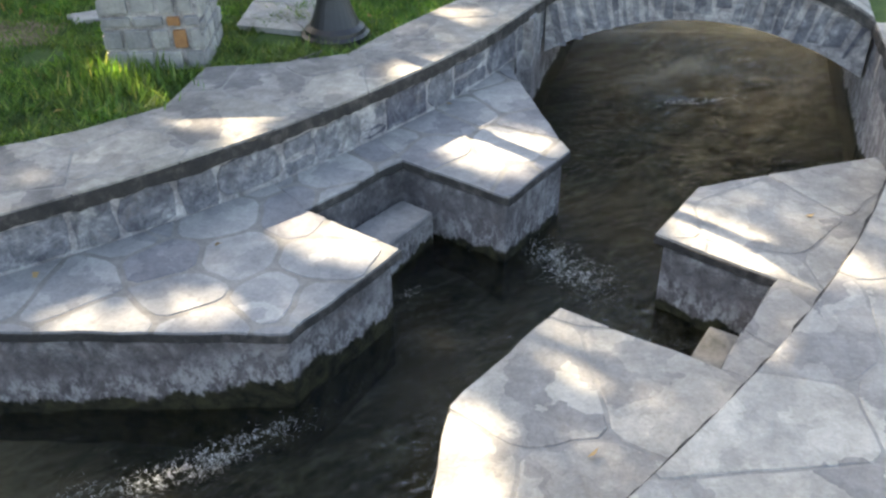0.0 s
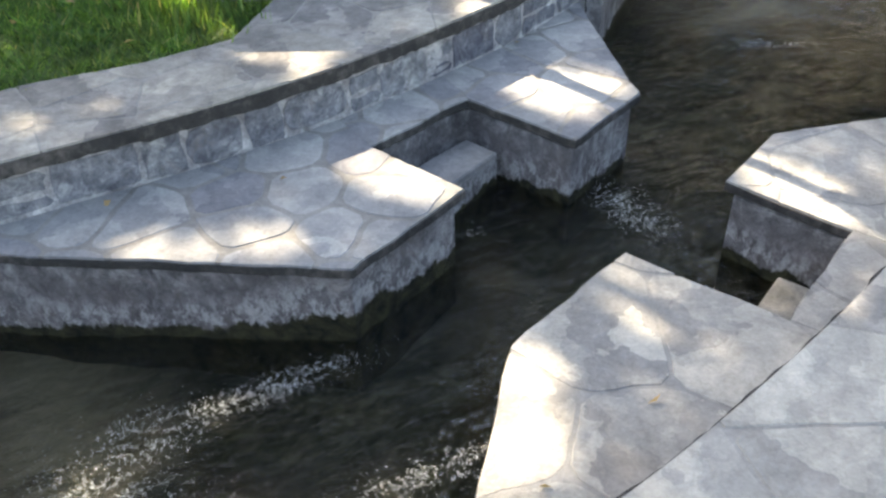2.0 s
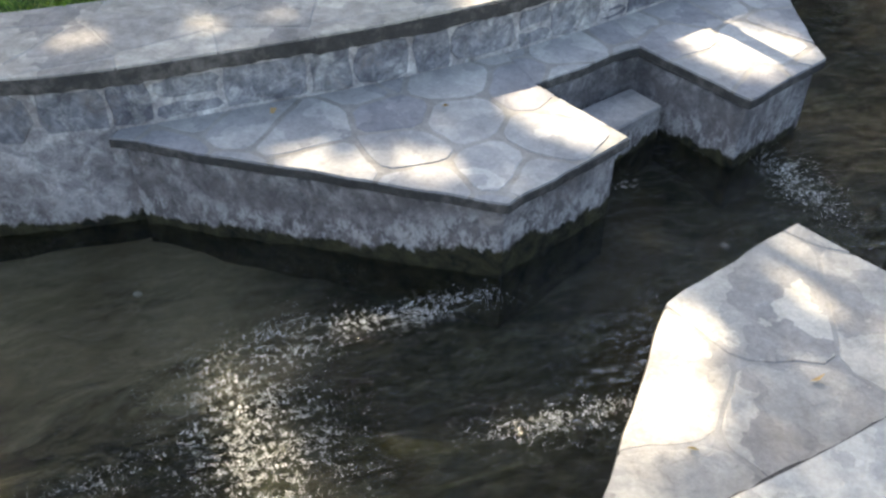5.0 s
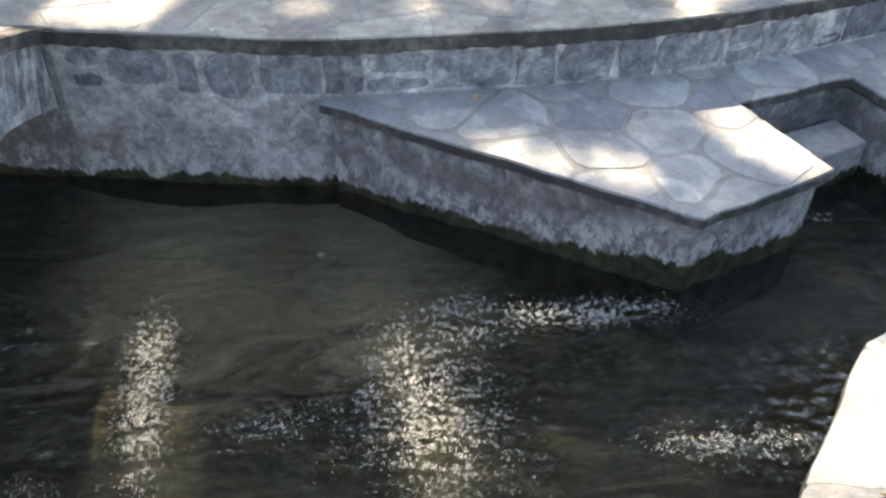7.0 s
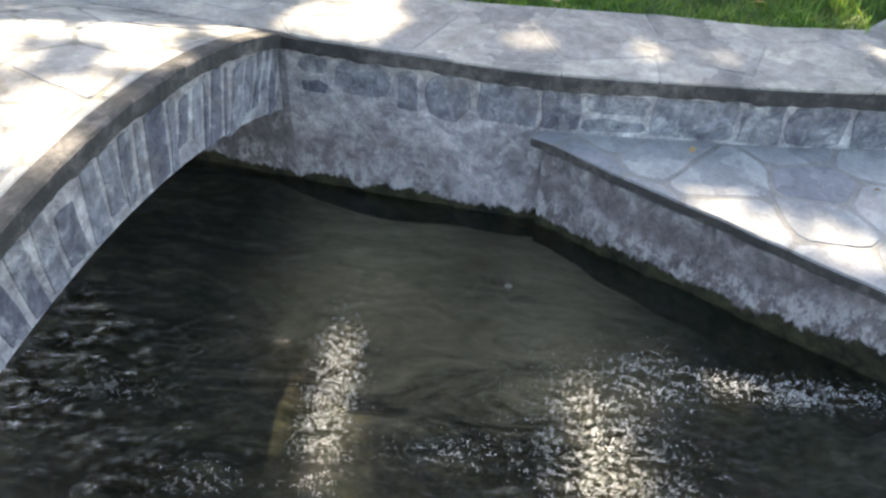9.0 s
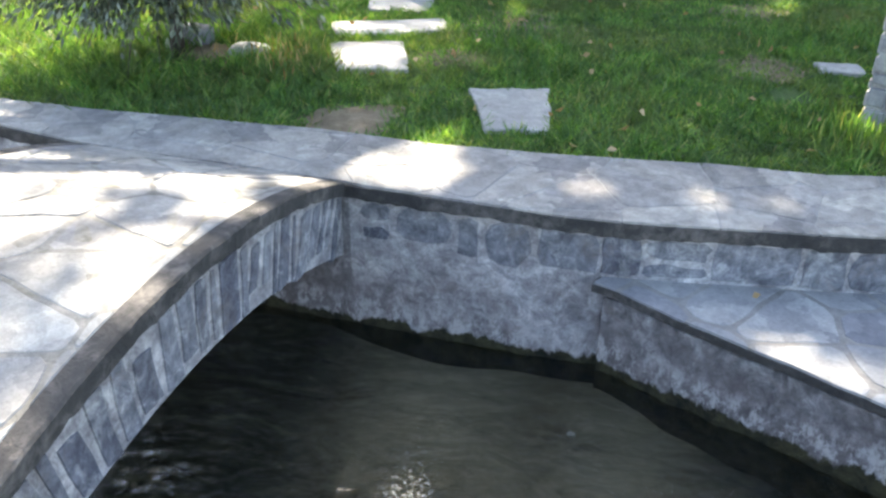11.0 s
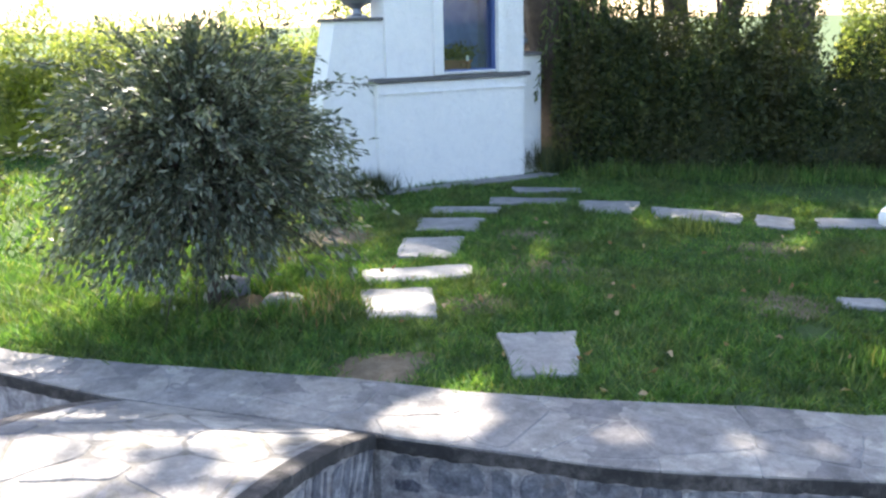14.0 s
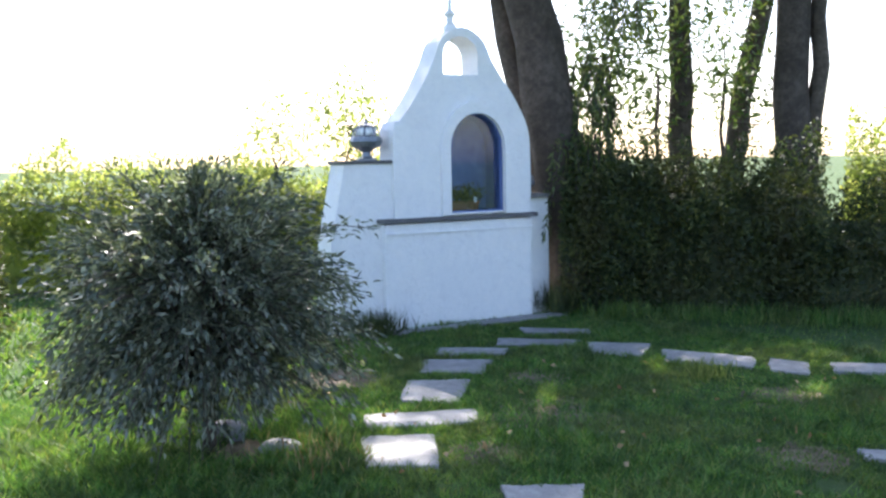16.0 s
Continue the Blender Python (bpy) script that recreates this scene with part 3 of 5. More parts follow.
for tag, line, side in (("far", [tuple(UP_L + UP_Y * k) for k in (-0.3, 0.5, 12)], 0.34), ("near", [tuple(UP_R + UP_Y * k) for k in (-0.3, 0.5, 12)], -0.34)):
    tagged(wall_strip("wall_upstream_" + tag, offset(line, 0.03 if side > 0 else -0.03), side, BED - 0.1, -COP_T - 0.01, MORTAR), "grey stone retaining wall above the bridge", "wall", kind="structure")


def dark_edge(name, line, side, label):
    """The dark uneven band under the edging stones."""
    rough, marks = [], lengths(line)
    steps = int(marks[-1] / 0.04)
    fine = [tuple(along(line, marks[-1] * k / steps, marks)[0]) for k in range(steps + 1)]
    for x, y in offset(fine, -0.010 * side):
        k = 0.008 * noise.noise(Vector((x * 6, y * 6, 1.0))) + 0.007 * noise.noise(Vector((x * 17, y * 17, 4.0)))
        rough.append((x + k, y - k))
    ob = wall_strip(name, rough, 0.10 * side, -COP_T - 0.03, -0.013, COPING_AND_SHADE)
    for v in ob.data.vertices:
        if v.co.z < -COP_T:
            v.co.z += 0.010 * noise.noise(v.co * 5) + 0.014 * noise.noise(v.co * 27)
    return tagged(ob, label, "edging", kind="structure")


dark_edge("edging_far_bank", FAR, 1, "dark uneven band under the edging")
dark_edge("edging_downstream", down_far, 1, "dark uneven band under the edging")
dark_edge("edging_near_bank", NEAR, -1, "dark uneven band under the edging")


def facing(line, side, z0, z1, root, seed, widths=(0.14, 0.42), s0=0.02, s1=None, keep=1.0):
    """Rough stones set into the mortar face, one course high, broken here and there into two."""
    rg = random.Random(seed)
    marks = lengths(line)
    s, end = s0, s1 or marks[-1]
    while s < end - 0.1:
        w = rg.uniform(*widths)
        loose = s < 0.85                             # by the bridge the stones sit apart in the mortar
        if loose:
            w *= 0.72
        gap = rg.uniform(0.02, 0.05) if loose else rg.uniform(0.004, 0.035)
        blunt = rg.uniform(0.74, 0.88) if loose else rg.uniform(0.84, 0.97)
        rows = [(z0 + (rg.uniform(-0.03, 0.06) if loose else rg.uniform(0.0, 0.02)), z1 - (rg.uniform(0.0, 0.03) if loose else 0.004))]
        if rg.random() < 0.12:
            zc = z0 + (z1 - z0) * rg.uniform(0.42, 0.62)
            rows = [(z0 + 0.015, zc - 0.014), (zc + 0.014, z1 - 0.012)]
        for lo, hi in rows:
            if rg.random() > keep:
                continue
            p, d = along(line, s + w / 2, marks)
            out = Vector((d.y, -d.x)) * side
            bmx = bmesh.new()
            base_ring = []
            for u0, v0 in ((-1, -1), (-0.35, -1), (0.35, -1), (1, -1), (1, -0.3), (1, 0.35), (1, 1), (0.35, 1), (-0.35, 1), (-1, 1), (-1, 0.35), (-1, -0.3)):
                corner = blunt if abs(u0) == 1 and abs(v0) == 1 else 1.0
                base_ring.append((u0 * corner * w / 2 + rg.uniform(-0.012, 0.012), v0 * corner * (hi - lo) / 2 + rg.uniform(-0.012, 0.012)))
            n = len(base_ring)
            ring_b, ring_m, ring_t = [], [], []
            tilt = rg.uniform(-0.004, 0.005)
            for u, v in base_ring:
                for ring, f, o in ((ring_b, 1.0, -0.02), (ring_m, 0.99, 0.0 + tilt), (ring_t, 0.94, 0.004 + tilt + rg.uniform(-0.002, 0.002))):
                    pp = p + d * u * f + out * o
                    ring.append(bmx.verts.new((pp.x, pp.y, (lo + hi) / 2 + v * f)))
            for A, B in ((ring_b, ring_m), (ring_m, ring_t)):
                for k in range(n):
                    j = (k + 1) % n
                    bmx.faces.new((A[k], A[j], B[j], B[k]))
            bmx.faces.new(ring_t)
            bmesh.ops.recalc_face_normals(bmx, faces=bmx.faces[:])
            part("stone", bmx, BLUESTONE, root)
        s += w + gap


face_far = offset(FAR, 0.03)
facing(face_far, 1, H + 0.0, -0.095, wall_far, 3, s0=0.07)
facing(offset(NEAR, -0.03), -1, H, -0.095, wall_near, 4)


# ---------------------------------------------------------------- platforms
def ragged(poly, step=0.09, amount=0.014):
    """The same outline with broken, uneven edges."""
    out = []
    for a, b in zip(poly, poly[1:] + poly[:1]):
        k = max(1, int(math.dist(a, b) / step))
        for q in range(k):
            x, y = a[0] + (b[0] - a[0]) * q / k, a[1] + (b[1] - a[1]) * q / k
            dx = noise.noise(Vector((x * 5, y * 5, 1.0))) + 0.7 * noise.noise(Vector((x * 15, y * 15, 2.0)))
            dy = noise.noise(Vector((x * 5, y * 5, 6.0))) + 0.7 * noise.noise(Vector((x * 15, y * 15, 8.0)))
            out.append((x + amount * dx, y + amount * dy))
    return out


def platform(name, outline, pieces, size, seed, mat, label, joint=0.03):
    """A low landing: rendered body, bedding, and flagstones with open joints."""
    outline, pieces = ragged(outline), [ragged(p) for p in pieces]
    root = tagged(new(name), label, "platform", kind="structure")
    ring = ccw(outline)
    inset = []
    for i, p in enumerate(ring):
        a, c = ring[i - 1], ring[(i + 1) % len(ring)]
        e1 = Vector((p[0] - a[0], p[1] - a[1])).normalized()
        e2 = Vector((c[0] - p[0], c[1] - p[1])).normalized()
        nn = Vector((-e1.y - e2.y, e1.x + e2.x))
        nn = nn / max(nn.length_squared, 0.5) * 2 * 0.038
        inset.append((p[0] + nn.x, p[1] + nn.y))
    part("body", slab(bmesh.new(), inset, BED - 0.1, H - 0.09, 0.004), RENDER, root)
    # recessed near-black band: the slabs' shadow line put into colour
    shade_band = part("bed_joint", slab(bmesh.new(), [(2 * q[0] - p[0], 2 * q[1] - p[1]) for p, q in zip(ring, inset)], H - 0.0895, H - 0.0552, 0.002), COPING_AND_SHADE, root)
    for v in shade_band.data.vertices:
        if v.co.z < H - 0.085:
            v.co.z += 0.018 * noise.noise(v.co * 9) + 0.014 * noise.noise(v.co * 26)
    part("bedding", slab(bmesh.new(), [(p[0] * 0.90 + q[0] * 0.10, p[1] * 0.90 + q[1] * 0.10) for p, q in zip(ring, inset)], H - 0.055, H - 0.0025, 0.002), GROUT_PALE if joint < 0.02 else GROUT, root)
    rim = [(p[0] * 1.10 - q[0] * 0.10, p[1] * 1.10 - q[1] * 0.10) for p, q in zip(ring, inset)]
    part("edging", slab(bmesh.new(), rim, H - 0.0545, H - 0.012, 0.003), COPING_AND_SHADE, root)
    for i, piece in enumerate(pieces):
        for cell in flagstones(ccw(piece), size, joint, seed + i, most=0.05 if joint > 0.03 else 0.04):
            bmx = slab(bmesh.new(), cell, H - 0.056, H + random.Random(seed + int(cell[0][0] * 999)).uniform(-0.001, 0.003), 0.003)
            part("flagstone", bmx, mat, root)
    return root


FAR_OUT = [(-3.148, 3.08), (-1.247, 3.204), (-0.863, 3.883), (-1.407, 4.213), (-0.975, 4.805), (-0.357, 4.413), (-0.024, 4.974), (-0.365, 6.113)]
rear = [p for p in offset(FAR, 0.06) if -3.15 < p[0] < -0.36]
BEHIND_N, BEHIND_I = (-1.62, 4.46), (-1.19, 5.10)


def between(line, x0, x1):
    return [p for p in line if x0 < p[0] < x1]


pieces_far = [
    FAR_OUT[:4] + [BEHIND_N] + between(rear, -3.14, -1.63)[::-1],
    [FAR_OUT[3], FAR_OUT[4], BEHIND_I] + between(rear, -1.61, -1.20)[::-1] + [BEHIND_N],
    FAR_OUT[4:] + between(rear, -1.18, -0.38)[::-1] + [BEHIND_I],
]
platform("platform_far_bank", FAR_OUT + rear[::-1], pieces_far, 0.37, 12, FLAG_PALE, "low landing of pale grey flagstones beside the stream", 0.028)
NEAR_OUT = [(1.72, 5.02), (0.66, 4.60), (0.38, 4.10), (0.88, 3.765), (0.52, 3.12), (-0.107, 3.465), (-0.535, 2.83), (-0.57, 2.1), (-0.62, 1.58)]
rear = [p for p in offset(NEAR, -0.06) if -0.62 < p[0] < 1.74]
pieces_near = [
    NEAR_OUT[:4] + between(rear, 1.14, 1.73),
    [NEAR_OUT[3], NEAR_OUT[4]] + between(rear, 0.78, 1.12),
    NEAR_OUT[4:] + between(rear, -0.6, 0.76),
]
platform("platform_near_bank", NEAR_OUT + rear, pieces_near, 0.62, 21, FLAG_WARM, "low landing of worn flagstones below the near bank", joint=0.016)


def landing_step(name, poly, z, mat, label):
    root = tagged(new(name), label, "step", kind="structure")
    part("body", slab(bmesh.new(), poly, BED - 0.1, z - 0.04, 0.004), RENDER, root)
    part("tread", slab(bmesh.new(), poly, z - 0.0395, z, 0.010), mat, root)
    return root


landing_step("step_far_landing", [(-1.30, 4.30), (-0.985, 4.77), (-0.79, 4.64), (-1.06, 4.17)], -0.575, FLAG, "grey stone step down to the water")
landing_step("step_near_landing", [(0.545, 3.15), (0.82, 3.63), (0.62, 3.74), (0.36, 3.25)], -0.60, MOSSY, "mossy stone step down to the water")


# ---------------------------------------------------------------- bridges
def bridge(name, a, x, y, span, label, seed, hump=0.30):
    """A humped footbridge: a is a corner, x runs across the stream, y along the deck's width (away from the seen face)."""
    root = tagged(new(name), label, "bridge")
    rg = random.Random(seed)
    half = span / 2

    def top(t):
        u = (t - half) / half
        return hump * max(0.0, 1 - u * u)

    def soffit(t):
        u = (t - half) / (half - 0.02)
        return top(t) * 0.96 - 0.42 + 0.01 * u

    def at(t, w, z):
        p = a + x * t + y * w
        return (p.x, p.y, z)
    n = 28
    bmx = bmesh.new()
    rows = []
    for i in range(n + 1):
        t = span * i / n
        rows.append([bmx.verts.new(at(t, w, z)) for w, z in ((0.03, soffit(t)), (0.03, top(t) - 0.06), (WIDE - 0.03, top(t) - 0.06), (WIDE - 0.03, soffit(t)))])
    for p, q in zip(rows, rows[1:]):
        for k in range(4):
            bmx.faces.new((p[k], p[(k + 1) % 4], q[(k + 1) % 4], q[k]))
    bmx.faces.new(rows[0]), bmx.faces.new(rows[-1][::-1])
    bmesh.ops.recalc_face_normals(bmx, faces=bmx.faces[:])
    part("arch", bmx, MORTAR, root)
    # voussoirs on both faces
    for w, sg in ((0.03, -1), (WIDE - 0.03, 1)):
        t = 0.05
        while t < span - 0.08:
            b = rg.choice((rg.uniform(0.03, 0.06), rg.uniform(0.06, 0.14)))
            lo, hi = soffit(t + b / 2) + 0.008, top(t + b / 2) - 0.105
            if rg.random() < 0.5:
                lo += rg.uniform(0.0, 0.10)
            if rg.random() < 0.4:
                hi -= rg.uniform(0.0, 0.07)
            bmv = bmesh.new()
            lean = (half - t) * 0.06
            wob = [rg.uniform(-0.013, 0.013) for _ in range(8)]
            outer, inner = [], []
            for k, (dt, z) in enumerate(((0, lo), (b * 0.5, lo - 0.004), (b, lo), (b, (lo + hi) / 2), (b, hi), (b * 0.5, hi + 0.006), (0, hi), (0, (lo + hi) / 2))):
                sh = lean * ((z - lo) / max(hi - lo, 0.01) - 0.5) * -1.5
                tt = t + dt + sh + wob[k]
                inner.append(bmv.verts.new(at(tt, w - sg * 0.02, z)))
                cz, ct = (lo + hi) / 2, t + b / 2 + sh
                outer.append(bmv.verts.new(at(ct + (tt - ct) * 0.85, w + sg * 0.007, cz + (z - cz) * 0.96)))
            for k in range(8):
                j = (k + 1) % 8
                bmv.faces.new((inner[k], inner[j], outer[j], outer[k]))
            bmv.faces.new(outer)
            bmesh.ops.recalc_face_normals(bmv, faces=bmv.faces[:])
            part("voussoir", bmv, BLUESTONE, root)
            t += b + rg.uniform(0.012, 0.038)
    # edging of the deck on both sides
    for w0, w1 in ((0.0, 0.09), (WIDE - 0.09, WIDE)):
        bme = bmesh.new()
        rws = []
        for i in range(4 * n + 1):
            t = span * i / (4 * n)
            rws.append([bme.verts.new(at(t, w, z)) for w, z in ((w0 + 0.008 * noise.noise(Vector((t * 9, w0, seed))), top(t) - 0.075 + 0.009 * noise.noise(Vector((t * 5, w0, seed + 3.3))) + 0.012 * noise.noise(Vector((t * 21, w0, seed)))), (w0 + 0.008 * noise.noise(Vector((t * 9, w0, seed))), top(t) - 0.006), (w0 + 0.012, top(t) + 0.002), (w1, top(t) + 0.002), (w1, top(t) - 0.075))])
        for p, q in zip(rws, rws[1:]):
            for k in range(5):
                bme.faces.new((p[k], p[(k + 1) % 5], q[(k + 1) % 5], q[k]))
        bme.faces.new(rws[0]), bme.faces.new(rws[-1][::-1])
        bmesh.ops.recalc_face_normals(bme, faces=bme.faces[:])
        part("edging", bme, COPING_AND_SHADE, root)
    # deck: bedding follows the hump, flagstones on it
    inv = Matrix(((x.x, y.x), (x.y, y.y))).inverted()

    def lift(px, py):
        t = (inv @ (Vector((px, py)) - a)).x
        return top(min(max(t, 0), span))
    plan = [tuple(a + x * (t) + y * w) for t, w in ((0, 0.09), (span, 0.09), (span, WIDE - 0.09), (0, WIDE - 0.09))]
    for cell in flagstones(plan, 0.33, 0.018, seed, (0.9, 1.25), math.atan2(x.y, x.x), 0.45, 0.04):
        part("flagstone", slab(bmesh.new(), cell, -0.058, 0.004 + rg.uniform(-0.002, 0.003), 0.005, lift), FLAG_DECK, root)
    bmd = bmesh.new()
    for i in range(n):
        t0, t1 = span * i / n, span * (i + 1) / n
        vs = [bmd.verts.new(at(t, w, top(t) + 0.001)) for t, w in ((t0, 0.085), (t1, 0.085), (t1, WIDE - 0.085), (t0, WIDE - 0.085))]
        bmd.faces.new(vs)
    bmesh.ops.recalc_face_normals(bmd, faces=bmd.faces[:])
    part("bedding", bmd, MOSSY, root)
    return root


bridge("footbridge", CC, CROSS, -WALL_D, SPAN, "humped stone footbridge with a flagstone deck and upright arch stones", 31)
bridge("footbridge", UP_L, UP_X, UP_Y, (UP_R - UP_L).length, "humped stone footbridge further up the stream", 32, 0.34)

# abutments under the bridge ends
for tag, line, side in (("far", [tuple(CC - WALL_D * (WIDE + 0.05)), tuple(CC + WALL_D * 0.02)], 0.4), ("near", [tuple(NEAR0 - WALL_D * (WIDE + 0.05)), tuple(NEAR0 + WALL_D * 0.02)], -0.4)):
    ob = wall_strip("wall_under_bridge_" + tag, offset(line, 0.034 * (1 if side > 0 else -1)), side, BED - 0.1, -COP_T - 0.006, RENDER)
    tagged(ob, "mossy rendered abutment under the footbridge", "wall", kind="structure")


# ---------------------------------------------------------------- paving
def paving(name, region, size, seed, label, mat=FLAG, joint=0.02, stretch=(1.0, 1.0), angle=0.0):
    root = tagged(new(name), label, "pavement", kind="structure")
    bed = bmesh.new()
    flat = ccw(region)
    vs = [bed.verts.new((x, y, -0.0025)) for x, y in flat]
    for tri in tessellate_polygon([[Vector((x, y, 0)) for x, y in flat]]):
        a, b, c = (vs[k] for k in tri)
        f = bed.faces.new((a, b, c))
        if (b.co - a.co).cross(c.co - a.co).z < 0:
            f.normal_flip()
    part("bedding", bed, GROUT_PALE, root)
    rg = random.Random(seed)
    for cell in flagstones(ccw(region), size, joint, seed, stretch, angle):
        part("flagstone", slab(bmesh.new(), cell, -0.040, rg.uniform(-0.002, 0.003), 0.004), mat, root)
    return root


LAWN_EDGE = [(-12.0, -0.20), (-8.6, 1.02), (-6.87, 1.60), (-6.17, 2.02), (-4.96, 2.84), (-4.35, 3.17), (-3.83, 3.53), (-3.12, 4.08), (-2.65, 4.38), (-2.29, 4.72)]
LAWN_UP = [(-2.24, 5.30), (-1.79, 5.42), (-1.41, 5.58), (-1.21, 6.01), (-0.72, 6.85), (-0.10, 7.9), (0.25, 8.6)]
inner_far = offset(FAR, 0.0)
far_region = [p for p in inner_far if p[0] > -4.29] + [tuple(UP_L + UP_Y * WIDE + UP_X * -0.02)] + LAWN_UP[::-1] + LAWN_EDGE[::-1] + [(-12.0, -0.6), (-8.2, 0.78), (-6.6, 1.40), tuple(CC - WALL_D * WIDE - CROSS * 0.02), tuple(CC - CROSS * 0.02)]
paving("pavement_far_bank", far_region, 0.40, 41, "grey flagstone path along the far bank", PAVE, 0.008, (1.25, 0.9), 0.7)
near_back = offset(NEAR, -3.2)
AP = NEAR0 - WALL_D * (WIDE + 0.7)
near_region = [tuple(AP + CROSS * 0.02), tuple(NEAR0 + CROSS * 0.02)] + NEAR[1:] + near_back[::-1] + [tuple(AP + CROSS * 3.2)]
paving("pavement_near_bank", near_region, 0.62, 42, "worn flagstone pavement of the near bank", FLAG_WARM, 0.010, (1.2, 0.95), 0.9)
paving("pavement_by_lamp", [(-2.28, 6.08), (-1.80, 5.98), (-1.45, 6.18), (-1.62, 6.62), (-2.32, 6.75)], 0.3, 43, "small patch of rough paving beside the lamp", FLAG, 0.03)


# ---------------------------------------------------------------- leaves and branches
def leaf_arrays(rg, pts, length, width, axis=None, spread=1.0, fold=0.25):
    """Slim pointed leaves at the points: verts and faces. axis: mean direction of each leaf."""
    n = len(pts)
    d = rg.normal(size=(n, 3)) * spread
    if axis is not None:
        d = d + axis
    d /= np.linalg.norm(d, axis=1)[:, None]
    s = np.cross(d, rg.normal(size=(n, 3)))
    s /= np.maximum(np.linalg.norm(s, axis=1), 1e-6)[:, None]
    up = np.cross(s, d)
    L = (length * rg.uniform(0.6, 1.25, n))[:, None]
    W = (width * rg.uniform(0.7, 1.2, n))[:, None]
    verts = np.empty((n, 4, 3))
    verts[:, 0] = pts
    verts[:, 1] = pts + d * L * 0.45 + s * W / 2 + up * W * fold
    verts[:, 2] = pts + d * L - up * L * 0.08
    verts[:, 3] = pts + d * L * 0.45 - s * W / 2 + up * W * fold
    idx = np.arange(n * 4).reshape(n, 4)
    return verts.reshape(-1, 3), idx


def leaf_mesh(name, sets, material, parent=None):
    vs, fs, base = [], [], 0
    for v, f in sets:
        vs.append(v)
        fs.append(f + base)
        base += len(v)
    v, f = np.concatenate(vs), np.concatenate(fs)
    me = bpy.data.meshes.new(name)
    me.vertices.add(len(v))
    me.vertices.foreach_set("co", v.astype(np.float32).ravel())
    k = f.shape[1]
    me.loops.add(f.size)
    me.loops.foreach_set("vertex_index", f.astype(np.int32).ravel())
    me.polygons.add(len(f))
    me.polygons.foreach_set("loop_start", np.arange(0, f.size, k, dtype=np.int32))
    me.update(calc_edges=True)
    me.materials.append(material)
    ob = new(name, me)
    ob.parent = parent
    return ob


def tube(bm, pts, radii, sides=9, rough=0.0, seed=0):
    rg = random.Random(seed)
    loops = []
    for i, p in enumerate(pts):
        a, b = Vector(pts[max(i - 1, 0)]), Vector(pts[min(i + 1, len(pts) - 1)])
        d = (b - a).normalized()
        u = d.cross(Vector((0.31, 0.87, 0.12))).normalized()
        v = d.cross(u)
        ring = []
        for k in range(sides):
            q = 2 * math.pi * k / sides
            r = radii[i] * (1 + rough * rg.uniform(-1, 1))
            ring.append(bm.verts.new(Vector(p) + (u * math.cos(q) + v * math.sin(q)) * r))
        loops.append(ring)
    for a, b in zip(loops, loops[1:]):
        for k in range(sides):
            j = (k + 1) % sides
            bm.faces.new((a[k], a[j], b[j], b[k]))
    bm.faces.new(loops[-1])
    bm.faces.new(loops[0][::-1])
    return bm


def limb_path(a, b, wob, n, rg):
    a, b = Vector(a), Vector(b)
    out = []
    for i in range(n + 1):
        t = i / n
        p = a.lerp(b, t)
        k = math.sin(math.pi * t)
        out.append(p + Vector((rg.uniform(-wob, wob), rg.uniform(-wob, wob), rg.uniform(-wob, wob) * 0.5)) * k)
    return out


# openings in the crowns: where the sun comes through to the ground (x, y, z, radius)
GAPS_LANDINGS = [(-0.56, 4.92, H, 0.17), (-0.27, 5.02, H, 0.19), (-0.38, 4.78, H, 0.17), (-1.40, 4.03, H, 0.13), (-1.20, 3.95, H, 0.18), (-1.0, 3.86, H, 0.15), (-2.2, 3.25, H, 0.09), (-1.62, 3.32, H, 0.12),
                 (-0.48, 2.65, H, 0.13), (-0.45, 2.35, H, 0.14), (-0.15, 3.3, H, 0.10), (0.50, 4.20, H, 0.17), (0.72, 4.02, H, 0.15), (0.86, 3.86, H, 0.12)]
GAPS_WATER = [(-3.62, 0.99, WATER, 0.05), (-2.98, 0.95, WATER, 0.05), (-2.43, 1.65, WATER, 0.04), (-0.1, 4.5, WATER, 0.11), (-0.4, 4.58, WATER, 0.03), (-0.85, 4.13, WATER, 0.02), (1.0, 6.75, WATER, 0.16)]


def strip(x0, y0, x1, y1, r, n, z=WATER):
    """A long opening between the branches."""
    return [(x0 + (x1 - x0) * k / (n - 1), y0 + (y1 - y0) * k / (n - 1), z, r) for k in range(n)]


